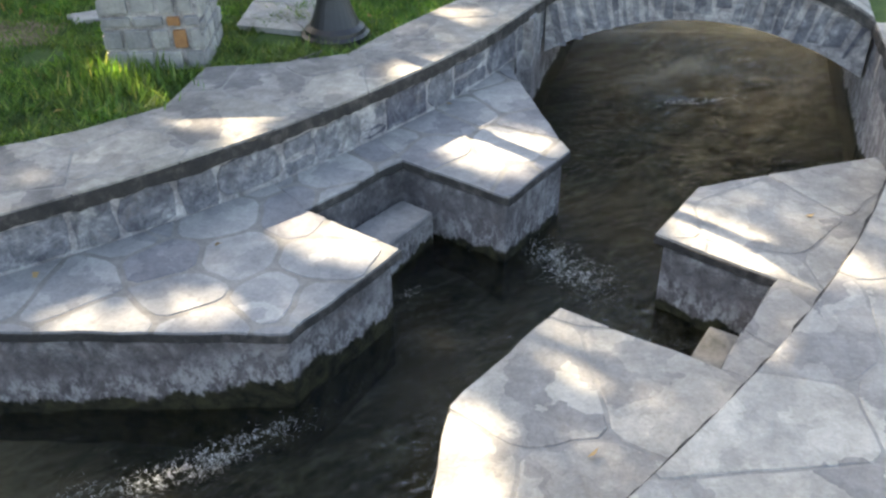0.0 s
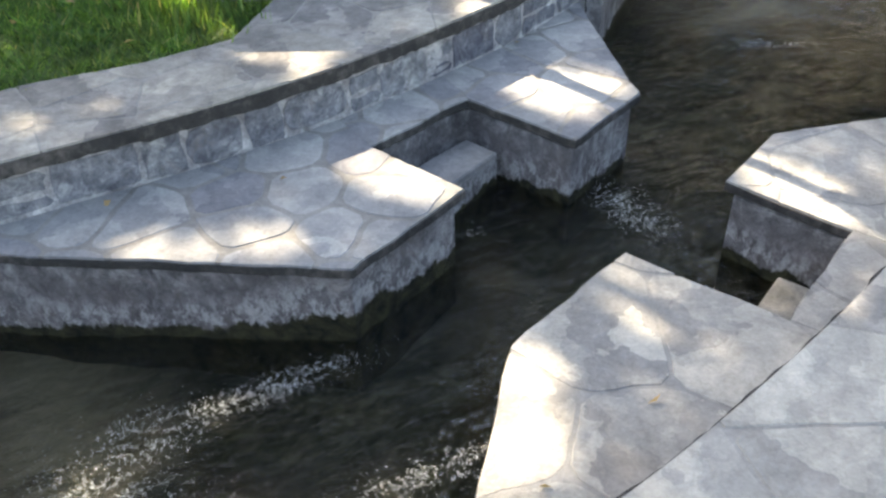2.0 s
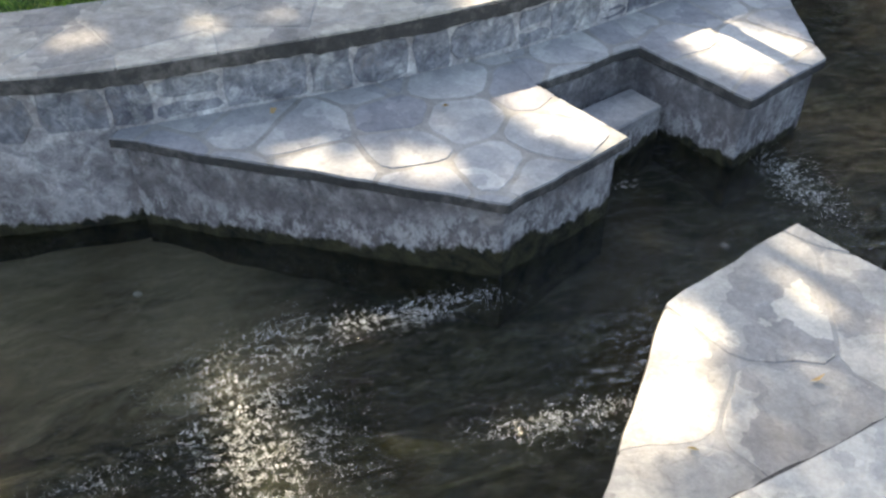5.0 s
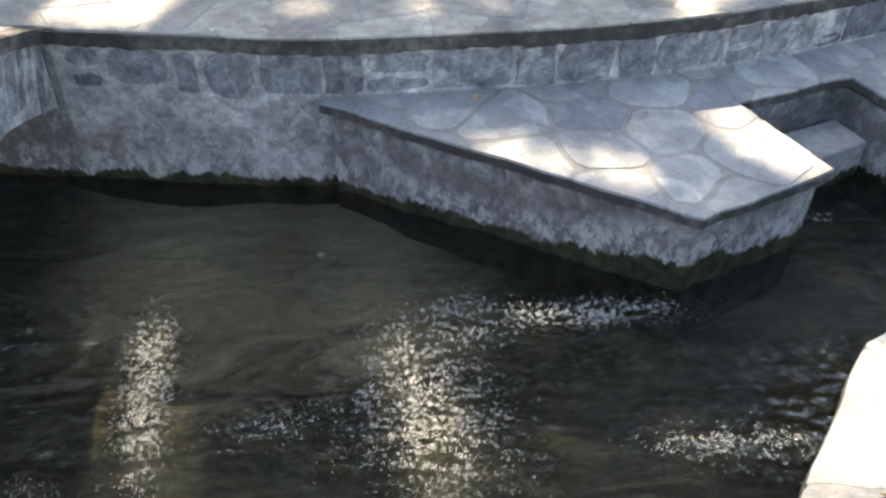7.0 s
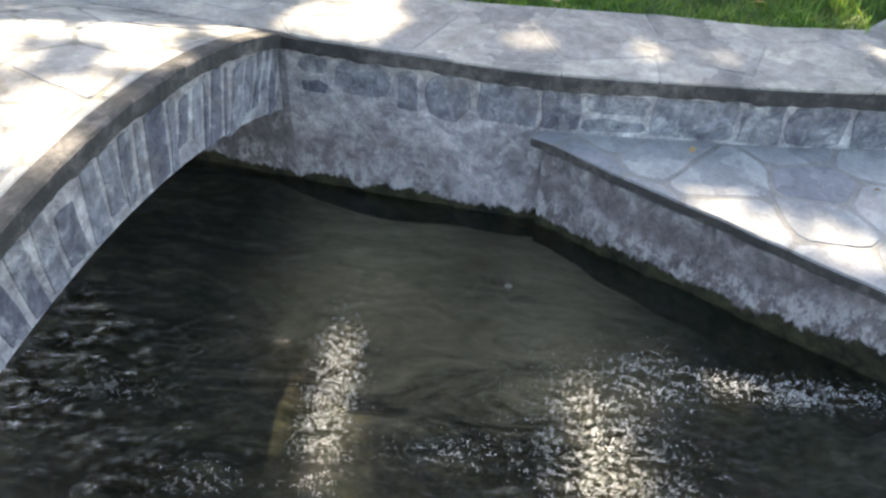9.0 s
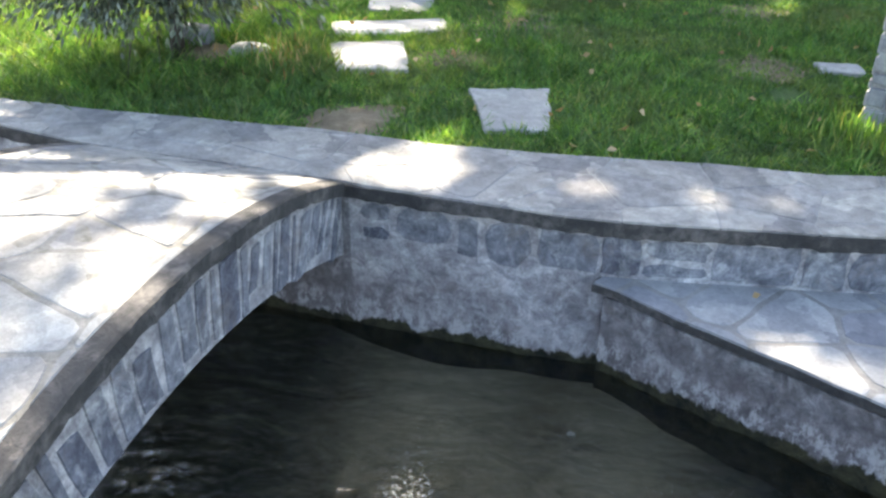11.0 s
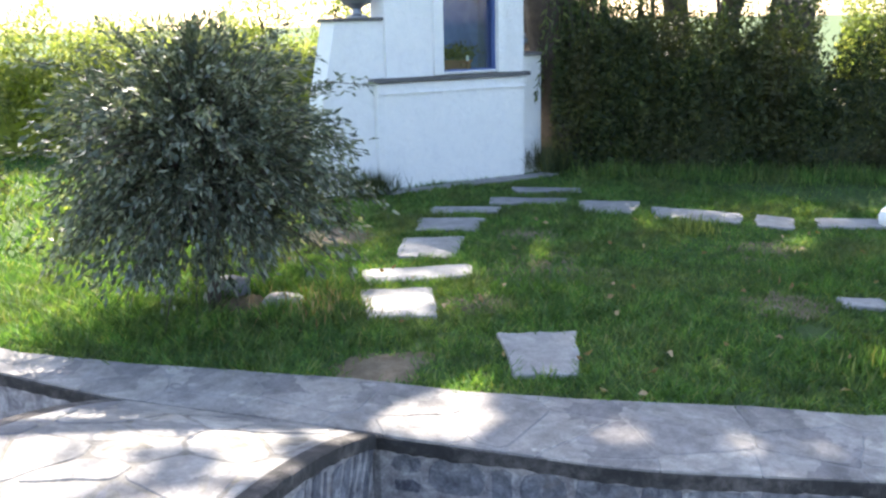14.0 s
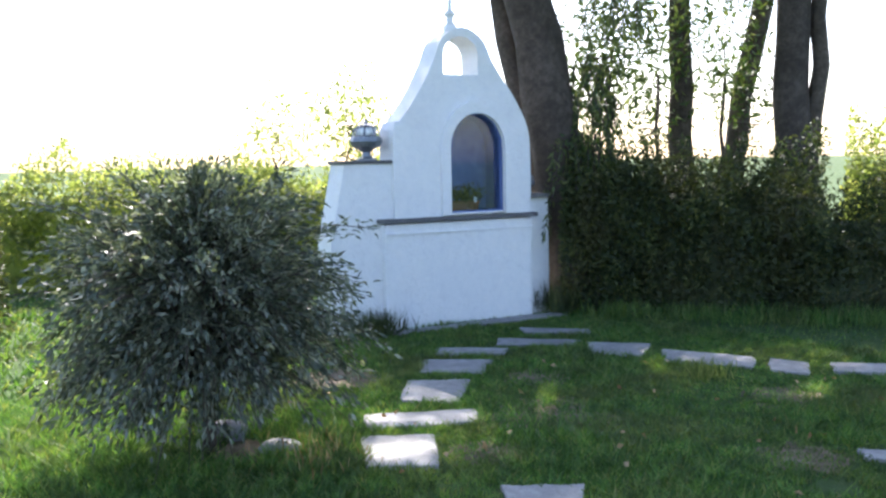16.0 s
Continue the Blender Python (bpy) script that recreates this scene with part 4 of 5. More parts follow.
GAPS_WATER += strip(-3.19, 1.88, -2.68, 1.27, 0.07, 7) + strip(-2.15, 2.28, -1.70, 1.88, 0.12, 5) + strip(-1.95, 2.62, -1.45, 2.93, 0.04, 6) + strip(-0.98, 2.42, -0.62, 2.66, 0.06, 5)
GAPS_PAVING = [(-2.33, 4.85, 0, 0.14), (-1.78, 4.58, 0, 0.17), (-0.95, 5.35, 0, 0.16), (-0.8, 6.3, 0, 0.18), (-2.62, 3.9, 0, 0.10), (-2.92, 3.68, 0, 0.08), (-4.14, 2.86, 0, 0.24), (-4.35, 2.72, 0, 0.18), (-4.2, 2.2, 0.1, 0.16), (-4.48, 1.85, 0.15, 0.16), (-4.0, 1.6, 0.25, 0.14), (-3.9, 1.1, 0.3, 0.16), (-5.4, 0.75, 0.2, 0.14), (-4.5, 0.35, 0.25, 0.18), (-2.3, 4.9, 0, 0.14), (-3.4, 3.35, 0, 0.1), (-2.03, 4.53, 0, 0.12), (-1.73, 4.55, 0, 0.10), (-2.35, 4.91, 0, 0.09), (-1.45, 4.99, 0, 0.10),
               (-3.82, 1.24, 0.25, 0.12), (-3.60, 0.97, 0.30, 0.12), (-4.22, 1.69, 0.15, 0.14), (-4.68, 1.43, 0.12, 0.16), (-4.57, 2.12, 0.02, 0.12), (-4.33, 2.73, 0.00, 0.14), (-4.21, 2.97, 0.00, 0.14), (-4.31, 2.23, 0.03, 0.08), 
               (-4.55, 2.15, 0, 0.12), (-4.55, 1.61, 0.15, 0.19), (-4.65, 1.42, 0.15, 0.19), (-4.86, 1.29, 0.15, 0.22), (-5.15, 1.35, 0.15, 0.18), (-5.1, 1.05, 0.2, 0.20), (-4.75, 0.8, 0.25, 0.23), (-4.35, 0.85, 0.25, 0.12), (-4.3, 1.15, 0.25, 0.09), (-6.36, 1.47, 0, 0.14), (-5.6, 1.75, 0, 0.05), (0.55, 2.9, 0, 0.1), (1.0, 3.4, 0, 0.15), (0.0, 1.5, 0, 0.15)]
GAPS_LAWN = [(-5.9, 3.97, 0, 0.2), (-6.6, 4.38, 0, 0.13), (-4.35, 3.2, 0, 0.14), (-4.6, 3.4, 0, 0.17), (-4.47, 7.6, 0, 0.22), (-6.15, 6.8, 0, 0.16), (-5.3, 5.6, 0, 0.1), (-3.6, 4.6, 0, 0.12), (-6.3, 3.4, 0, 0.2), (-2.74, 5.2, 0.05, 0.2), (-6.58, 3.36, 0.05, 0.1), (-7.12, 3.28, 0.05, 0.08), (-1.9, 5.35, 0, 0.12), (-5.0, 3.2, 0, 0.12), (-6.3, 3.2, 0, 0.14), (-6.0, 2.4, 0, 0.12)]


def let_sun_in(pts, origin):
    """Which of the leaf points stay: those that do not stand in an opening of the crown."""
    p = pts + np.array(origin)
    ok = np.ones(len(p), bool)
    sd = np.array(SUN_DIR)
    for x, y, z, r in GAPS_LANDINGS + GAPS_WATER + GAPS_PAVING + GAPS_LAWN:
        k = (p[:, 2] - z) / sd[2]
        ok &= np.hypot(p[:, 0] - sd[0] * k - x, p[:, 1] - sd[1] * k - y) > r + 0.055
    return pts[ok]


def tree(name, base, fork, radius, crowns, label, seed, leaves=9000, hang=(), leaf=(0.15, 0.065), leaf_kind=None):
    """A trunk from base to fork, limbs to every crown (centre, radii), leaf clumps in them; hang: low trailing sprays."""
    root = tagged(group_at(name, *base), label, "tree")
    rg, rn = random.Random(seed), np.random.default_rng(seed)
    m = local(root)
    b = bmesh.new()
    path = limb_path(base, fork, 0.06, 8, rg)
    tube(b, [m @ Vector(p) for p in path], [radius * (1.12 - 0.35 * i / 8) for i in range(9)], 14, 0.07, seed)
    part("trunk", b, BARK, root, smooth=True)
    sets = []
    for c, r in crowns:
        b = bmesh.new()
        end = Vector(c)
        tube(b, [m @ p for p in limb_path(fork, end, 0.35, 7, rg)], [radius * 0.55 * (1 - 0.11 * i) for i in range(8)], 8, 0.06, seed)
        part("limb", b, BARK, root, smooth=True)
        count = leaves // 9 if leaf_kind else max(16, leaves // len(crowns) // 95)
        clumps = rn.normal(size=(count, 3))
        clumps /= np.linalg.norm(clumps, axis=1)[:, None]
        clumps *= rn.uniform(0.25, 1.0, (count, 1)) ** 0.6 * np.array(r)
        per = leaves // len(crowns) // count
        pts = (np.array(c) + np.repeat(clumps, per, 0)) + rn.normal(size=(count * per, 3)) * (0.2 if leaf_kind else 0.36) - np.array(base)
        sets.append(leaf_arrays(rn, let_sun_in(pts, base), *leaf, axis=np.array((0, 0, -0.6))))
        bb = bmesh.new()
        for q in clumps[:(5 if leaf_kind else 14)]:
            twig = limb_path(end.lerp(Vector(fork), 0.25), end + Vector(q) * 0.9, 0.15, 4, rg)
            fine = np.array([tuple(twig[i].lerp(twig[i + 1], k / 6)) for i in range(4) for k in range(6)])
            if len(let_sun_in(fine, (0, 0, 0))) < len(fine) - 2:
                continue
            tube(bb, [m @ p for p in twig], [0.012, 0.01, 0.008, 0.006, 0.003] if leaf_kind else [0.05, 0.04, 0.03, 0.02, 0.01], 5)
        if len(bb.verts):
            part("branchwork", bb, BARK, root, smooth=True)["kind"] = "stuff"
    leaf_mesh("crown", sets, leaf_kind or TREE_LEAF, root)
    if hang:
        hs = []
        bb = bmesh.new()
        for top, drop, spread, count in hang:
            p = np.array(top)
            pts = []
            for k in range(count):
                q = p + rn.normal(size=3) * np.array((spread, spread, spread * 0.35))
                ln = drop * rn.uniform(0.5, 1.0)
                steps = max(4, int(ln / 0.05))
                lean = rn.normal(size=2) * 0.16
                zz = np.linspace(0, ln, steps)
                line = np.stack([q[0] + lean[0] * zz, q[1] + lean[1] * zz, q[2] - zz], 1)
                tube(bb, [m @ Vector(line[0]), m @ Vector(line[steps // 2]), m @ Vector(line[-1])], [0.008, 0.006, 0.003], 4)
                pts.append(np.repeat(line, 2, 0) + rn.normal(size=(steps * 2, 3)) * 0.02)
            pts = np.concatenate(pts) - np.array(base)
            hs.append(leaf_arrays(rn, pts, 0.12, 0.035, axis=np.array((0, 0, -1.1)), spread=0.7))
        part("branchwork", bb, BARK, root)["kind"] = "stuff"
        leaf_mesh("spray", hs, TREE_LEAF, root)
    return root


# ---------------------------------------------------------------- the shrine
def outline_face(bm, loops, x):
    edges = []
    for loop in loops:
        vs = [bm.verts.new((x, y, z)) for y, z in loop]
        edges += [bm.edges.new((a, b)) for a, b in zip(vs, vs[1:] + vs[:1])]
    bmesh.ops.triangle_fill(bm, edges=edges, use_beauty=True)


def plate(loops, x0, x1):
    """A slab in the y-z plane with holes, from x0 (back) to x1 (front)."""
    b = bmesh.new()
    outline_face(b, loops, x1)
    res = bmesh.ops.extrude_face_region(b, geom=b.faces[:])
    vs = [g for g in res["geom"] if isinstance(g, bmesh.types.BMVert)]
    bmesh.ops.translate(b, verts=vs, vec=(x0 - x1, 0, 0))
    bmesh.ops.recalc_face_normals(b, faces=b.faces[:])
    return b


def arch(y0, y1, z0, spring, top, n=14):
    c, r = (y0 + y1) / 2, (y1 - y0) / 2
    return [(y0, z0)] + [(c - r * math.cos(math.pi * k / n), spring + (top - spring) * math.sin(math.pi * k / n)) for k in range(n + 1)] + [(y1, z0)]


def smooth_outline(ctrl, step=0.07):
    return spline(ctrl, step)


SX = -8.78
shrine = tagged(group_at("shrine", SX, 7.5, -0.04), "whitewashed roadside shrine with an arched niche and small bell gable", "shrine")
sm = local(shrine)


def shrine_part(name, b, mat, label="", parent=None, smooth=False):
    bmesh.ops.transform(b, matrix=sm, verts=b.verts[:])
    return part(name, b, mat, parent or shrine, label, smooth)


niche = arch(7.28, 8.19, 1.41, 2.20, 2.63)
bell = arch(7.22, 7.78, 3.09, 3.32, 3.55, 10)
crest = smooth_outline([(8.66, 1.36), (8.66, 1.9), (8.63, 2.39), (8.46, 2.72), (8.22, 3.02), (8.02, 3.26), (7.86, 3.52), (7.54, 3.66), (7.22, 3.53), (7.07, 3.26), (6.90, 2.98), (6.72, 2.74), (6.52, 2.52), (6.43, 2.42), (6.42, 1.36)])
front = plate([crest, niche, bell], SX - 0.50, SX - 0.03)
shrine_part("gable_wall", front, WHITEWASH)
b = bmesh.new()
box(b, SX - 0.42, 7.455, 0.63, 0.84, 2.42, 1.36, 0, 0.03)
shrine_part("base", b, WHITEWASH, "white-painted rough base")
b = bmesh.new()
box(b, SX - 0.2, 7.45, 1.345, 0.52, 2.56, 0.05, 0, 0.008)
shrine_part("shelf", b, SLATE, "dark slate shelf")
b = bmesh.new()
box(b, SX + 0.005, 7.455, 1.19, 0.05, 2.44, 0.035, 0, 0.012)
shrine_part("ledge", b, WHITEWASH)
ring = plate([arch(7.14, 8.33, 1.385, 2.20, 2.78), [(y + (0.001 if y > 7.75 else -0.001), z) for y, z in arch(7.285, 8.185, 1.385, 2.20, 2.628)]], SX - 0.05, SX + 0.035)
shrine_part("niche_surround", ring, WHITEWASH)
liner = plate([[(y, z) for y, z in arch(7.278, 8.192, 1.408, 2.20, 2.632)], arch(7.295, 8.175, 1.425, 2.20, 2.615)], SX - 0.515, SX - 0.055)
shrine_part("niche_lining", liner, BLUE_INSIDE, "dark blue painted niche lining")
b = bmesh.new()
box(b, SX - 0.545, 7.74, 2.0, 0.05, 1.1, 1.35)
shrine_part("niche_back", b, BLUE_INSIDE, "dark blue painted niche back")
for y in (7.255, 8.215):
    b = bmesh.new()
    box(b, SX - 0.27, y, 1.82, 0.44, 0.03, 0.82)
    shrine_part("niche_side", b, WHITEWASH)
wing = plate([[(6.425, 0.0), (6.425, 2.03), (5.72, 2.03), (5.68, 1.85), (5.58, 1.45), (5.50, 1.15), (5.46, 0.6), (5.45, 0.0)]], SX - 0.62, SX - 0.10)
shrine_part("side_wall", wing, WHITEWASH)
wing = plate([[(8.66, 0.0), (9.08, 0.0), (9.06, 1.56), (8.66, 1.56)]], SX - 0.62, SX - 0.16)
shrine_part("side_wall", wing, WHITEWASH)
for y, z, w in ((6.08, 2.05, 0.80), (8.87, 1.575, 0.44)):
    b = bmesh.new()
    box(b, SX - 0.36, y, z, 0.58, w, 0.04, 0, 0.008)
    shrine_part("cap", b, SLATE, "dark slate cap")
b = bmesh.new()
lathe(b, [(0.10, 3.60), (0.10, 3.70), (0.05, 3.74), (0.05, 3.80), (0.09, 3.84), (0.03, 3.90), (0.03, 4.25)], 14, Matrix.Translation((SX - 0.27, 7.47, 0)))
box(b, SX - 0.27, 7.47, 4.12, 0.06, 0.30, 0.06, 0, 0.01)
shrine_part("finial", b, WHITEWASH, "white cross-shaped finial")

glass, gn, gl, gb = nodes_of("pane_glass")
gn.remove(gb)
g_clear, g_gloss, g_mix, g_fr = gn.new("ShaderNodeBsdfTransparent"), gn.new("ShaderNodeBsdfGlossy"), gn.new("ShaderNodeMixShader"), gn.new("ShaderNodeFresnel")
g_clear.inputs["Color"].default_value, g_gloss.inputs["Roughness"].default_value = (0.88, 0.92, 0.95, 1), 0.03
gl.new(g_fr.outputs[0], g_mix.inputs[0])
gl.new(g_clear.outputs[0], g_mix.inputs[1])
gl.new(g_gloss.outputs[0], g_mix.inputs[2])
gl.new(g_mix.outputs[0], gn["Material Output"].inputs[0])
b = plate([[(y, z) for y, z in arch(7.282, 8.188, 1.412, 2.20, 2.628)]], SX - 0.135, SX - 0.13)
pane = shrine_part("pane", b, glass, "clear glass pane")
pane.visible_shadow = False


# the shrine turned towards the stepping stones, and things on it placed with it
shrine_m = Matrix.Translation((-8.87, 8.80, -0.111)) @ Matrix.Rotation(radians(-16), 4, "Z") @ Matrix.Diagonal((0.95, 0.88, 1.034, 1)) @ Matrix.Translation((0, -1.16, 0))
shrine.matrix_basis = shrine_m


def on_shrine(x, y, z):
    return tuple(shrine_m @ Vector((x - SX, y - 7.5, z + 0.04)))


def urn(name, x, y, z, s, label):
    root = tagged(group_at(name, *on_shrine(x, y, z)), label, "urn")
    part("foot", lathe(bmesh.new(), [(0.15 * s, 0), (0.15 * s, 0.03 * s), (0.07 * s, 0.06 * s), (0.06 * s, 0.12 * s), (0.10 * s, 0.15 * s)], 16), GALV, root, smooth=False)
    part("bowl", lathe(bmesh.new(), [(0.10 * s, 0.15 * s), (0.20 * s, 0.20 * s), (0.235 * s, 0.27 * s), (0.22 * s, 0.33 * s), (0.19 * s, 0.35 * s)], 12), GALV, root)
    for k in range(8):
        a = k * math.pi / 4
        b2 = bmesh.new()
        tube(b2, [Vector((0.19 * s * math.cos(a), 0.19 * s * math.sin(a), 0.345 * s)), Vector((0.17 * s * math.cos(a), 0.17 * s * math.sin(a), 0.43 * s)), Vector((0.11 * s * math.cos(a), 0.11 * s * math.sin(a), 0.485 * s))], [0.012 * s] * 3, 6)
        part("rib", b2, GALV, root)
    globe = part("globe", lathe(bmesh.new(), [(0.12 * s, 0.345 * s), (0.155 * s, 0.40 * s), (0.13 * s, 0.45 * s), (0.07 * s, 0.475 * s)], 16), OPAL, root, "pale glass body", smooth=True)
    part("lid", lathe(bmesh.new(), [(0.12 * s, 0.475 * s), (0.10 * s, 0.50 * s), (0.03 * s, 0.52 * s), (0.02 * s, 0.57 * s)], 14), GALV, globe)
    return root


urn("garden_urn", SX - 0.36, 6.16, 2.066, 0.88, "grey metal urn with a pale glass body on the shrine wing")
urn("garden_urn", SX - 0.36, 8.80, 1.593, 0.55, "small grey urn on the shrine's narrow wing")

# in the niche
pot = tagged(group_at("flower_trough", *on_shrine(SX - 0.30, 7.62, 1.372)), "dark clay trough with a low green plant in the niche", "flower trough")
pot.rotation_euler = (0, 0, radians(-16))
part("trough", box(bmesh.new(), 0, 0, 0.075, 0.17, 0.44, 0.15, 0, 0.012), CLAY, pot)
part("rim", box(bmesh.new(), 0, 0, 0.153, 0.20, 0.47, 0.03, 0, 0.008), CLAY, pot)
rn = np.random.default_rng(5)
leaf_mesh("plant", [leaf_arrays(rn, rn.normal(size=(420, 3)) * np.array((0.06, 0.15, 0.055)) + np.array((0, 0, 0.25)), 0.07, 0.028)], HEDGE_LEAF, pot)
cand = tagged(group_at("candle_stand", *on_shrine(SX - 0.16, 7.78, 1.372)), "small pale candle stand in the niche", "candle stand")
stem = part("stem", lathe(bmesh.new(), [(0.05, 0), (0.05, 0.015), (0.02, 0.03), (0.02, 0.13), (0.045, 0.14), (0.045, 0.155)], 12), CLAY, cand)
part("candle", lathe(bmesh.new(), [(0.018, 0.155), (0.018, 0.22), (0.004, 0.225)], 10), OPAL, stem)

# ---------------------------------------------------------------- pillar and lamp on the far bank
pillar = tagged(group_at("stone_pillar", -2.60, 5.64, -0.05), "square grey rubble-stone pillar with a pale capstone", "pillar")
pillar.rotation_euler = (0, 0, radians(8))
part("core", box(bmesh.new(), 0, 0, 0.43, 0.575, 0.575, 0.86), MORTAR, pillar)
part("capstone", box(bmesh.new(), 0, 0, 0.915, 0.86, 0.86, 0.10, 0, 0.04), WHITEWASH, pillar, "pale capstone with rounded edges")
rg = random.Random(77)
for side in range(4):
    z = 0.0
    while z < 0.82:
        hh = min(rg.uniform(0.075, 0.15), 0.855 - z)
        if hh < 0.03:
            break
        u = -0.30
        while u < 0.29:
            w = min(rg.uniform(0.10, 0.22), 0.30 - u)
            if w < 0.03:
                break
            b2 = bmesh.new()
            box(b2, u + w / 2, -0.288 - rg.uniform(0, 0.008), z + hh / 2, w - rg.uniform(0.018, 0.03), 0.03, hh - rg.uniform(0.016, 0.028), 0, 0.01)
            bmesh.ops.transform(b2, matrix=pose(0, 0, 0, 0, 0, 90 * side), verts=b2.verts[:])
            red = side == 0 and 0.12 < z < 0.30 and 0.0 < u < 0.12
            part("brick" if red else "stone", b2, BRICK_RED if red else RUBBLE, pillar)
            u += w
        z += hh

post = tagged(group_at("street_lamp", -1.57, 5.98, -0.05), "black cast-iron street lamp with a flared foot", "street lamp")
part("foot", lathe(bmesh.new(), [(0.23, 0), (0.23, 0.045), (0.205, 0.06), (0.20, 0.085), (0.165, 0.11), (0.14, 0.17), (0.115, 0.24), (0.10, 0.29), (0.108, 0.30), (0.108, 0.325), (0.085, 0.34)], 24), IRON, post)
part("post", lathe(bmesh.new(), [(0.062, 0.33), (0.06, 0.9), (0.075, 0.92), (0.075, 0.96), (0.055, 0.98), (0.045, 2.6), (0.07, 2.64)], 18), IRON, post)
lantern = part("lantern", lathe(bmesh.new(), [(0.07, 2.64), (0.15, 2.98), (0.15, 3.0)], 6), OPAL, post, "pale lantern glass")
part("hood", lathe(bmesh.new(), [(0.17, 3.0), (0.09, 3.12), (0.02, 3.2)], 6), IRON, lantern)

# ---------------------------------------------------------------- stepping stones, loose stones
STEPS = [
    [(-4.90, 4.01), (-4.53, 4.40), (-4.07, 3.83), (-4.33, 3.54)],
    [(-6.34, 3.97), (-5.97, 4.41), (-5.42, 3.97), (-5.79, 3.62)],
    [(-6.79, 4.35), (-6.25, 5.12), (-5.98, 4.87), (-6.46, 4.12)],
    [(-7.40, 5.34), (-6.98, 5.80), (-6.51, 5.18), (-6.90, 4.83)],
    [(-7.93, 6.02), (-7.38, 6.50), (-7.06, 6.02), (-7.54, 5.62)],
    [(-8.25, 6.48), (-7.62, 7.03), (-7.48, 6.78), (-7.98, 6.22)],
    [(-8.10, 7.32), (-7.33, 7.90), (-7.20, 7.66), (-7.86, 7.02)],
    [(-8.36, 7.95), (-7.62, 8.45), (-7.44, 8.20), (-8.08, 7.75)],
    [(-7.24, 7.84), (-6.63, 8.28), (-6.36, 7.66), (-6.83, 7.42)],
    [(-6.40, 8.10), (-5.48, 8.40), (-5.27, 7.98), (-6.07, 7.66)],
    [(-5.37, 8.48), (-4.98, 8.54), (-4.77, 8.10), (-5.12, 8.02)],
    [(-4.84, 8.68), (-4.26, 9.09), (-4.11, 8.75), (-4.62, 8.33)],
    [(-4.20, 9.0), (-3.6, 9.3), (-3.4, 8.9), (-4.05, 8.6)],
    [(-3.60, 6.28), (-3.34, 6.46), (-3.20, 6.28), (-3.45, 6.12)],
    [(-9.36, 6.72), (-8.73, 9.13), (-8.50, 9.07), (-9.13, 6.66)],
]
rg = random.Random(15)
stone_polys = []
for quad in STEPS:
    cx, cy = sum(p[0] for p in quad) / 4, sum(p[1] for p in quad) / 4
    poly = []
    for a, b2 in zip(quad, quad[1:] + quad[:1]):
        for k in range(4):
            t = k / 4
            j = rg.uniform(-0.03, 0.01) if k == 0 else rg.uniform(-0.022, 0.018)
            px, py = a[0] + (b2[0] - a[0]) * t, a[1] + (b2[1] - a[1]) * t
            e = Vector((px - cx, py - cy)).normalized()
            poly.append((px + e.x * j - cx, py + e.y * j - cy))
    poly = cut_corners(poly, 0.12, 0.015)
    ob = part("stepping_stone", slab(bmesh.new(), poly, -0.06, -0.018 + rg.uniform(-0.006, 0.006), 0.008), PATHSTONE)
    ob.location = (cx, cy, 0)
    tagged(ob, "flat grey stepping stone set in the lawn", "stepping stone", "stepping stones in the lawn")
    stone_polys.append(quad)


def boulder(name, x, y, sx, sy, sz, seed, mat, label, turn=0):
    b2 = bmesh.new()
    bmesh.ops.create_icosphere(b2, subdivisions=3, radius=1.0)
    for v in b2.verts:
        k = 1 + 0.22 * noise.noise(v.co * 1.3 + Vector((seed, 0, 0))) + 0.07 * noise.noise(v.co * 4 + Vector((0, seed, 0)))
        c = v.co * k
        v.co = Vector([math.copysign(abs(q) ** 0.75, q) for q in c])
        v.co.x, v.co.y, v.co.z = v.co.x * sx, v.co.y * sy, v.co.z * sz
    ob = part(name, b2, mat, smooth=True)
    ob.matrix_basis = pose(x, y, sz * 0.55 - 0.045, 0, 0, turn)
    return tagged(ob, label, "stone")


boulder("loose_stone", -7.12, 3.28, 0.15, 0.11, 0.09, 1, FLAG_PALE, "pale loose stone in the grass under the shrub", 40)
boulder("loose_stone", -6.55, 3.40, 0.15, 0.10, 0.06, 2, FLAG_PALE, "flat pale loose stone in the grass", 50)

pebble = boulder("pebble", -2.99, 2.80, 0.02, 0.014, 0.011, 4, WHITEWASH, "small white pebble on the silt of the stream bed", 20)
pebble.location.z = bed_height(-2.99, 2.80) + 0.008

# ---------------------------------------------------------------- lawn
lawn = [(-22.0, -4.0)] + LAWN_EDGE + [(-2.30, 5.30)] + LAWN_UP + [(0.2, 14.0), (-22.0, 14.0)]
BARE = [(-5.02, 3.10, 0.33), (-8.0, 4.95, 0.45), (-2.6, 5.64, 0.4), (-1.57, 5.98, 0.26), (-6.75, 3.2, 0.30), (-3.4, 5.5, 0.2), (-1.95, 5.95, 0.22)]
rn = np.random.default_rng(11)
N = 330000
# denser where the camera comes near
near_c = rn.uniform((-9.5, 1.0), (-0.6, 9.5), (int(N * 0.75), 2))
far_c = rn.uniform((-20.0, -3.0), (0.2, 13.5), (N - len(near_c), 2))
pts = np.concatenate([near_c, far_c])


def in_poly(p, poly):
    hit = np.zeros(len(p), bool)
    for (ax, ay), (bx, by) in zip(poly, poly[1:] + poly[:1]):
        if ay == by:
            continue
        hit ^= ((ay > p[:, 1]) != (by > p[:, 1])) & (p[:, 0] < (bx - ax) * (p[:, 1] - ay) / (by - ay) + ax)
    return hit


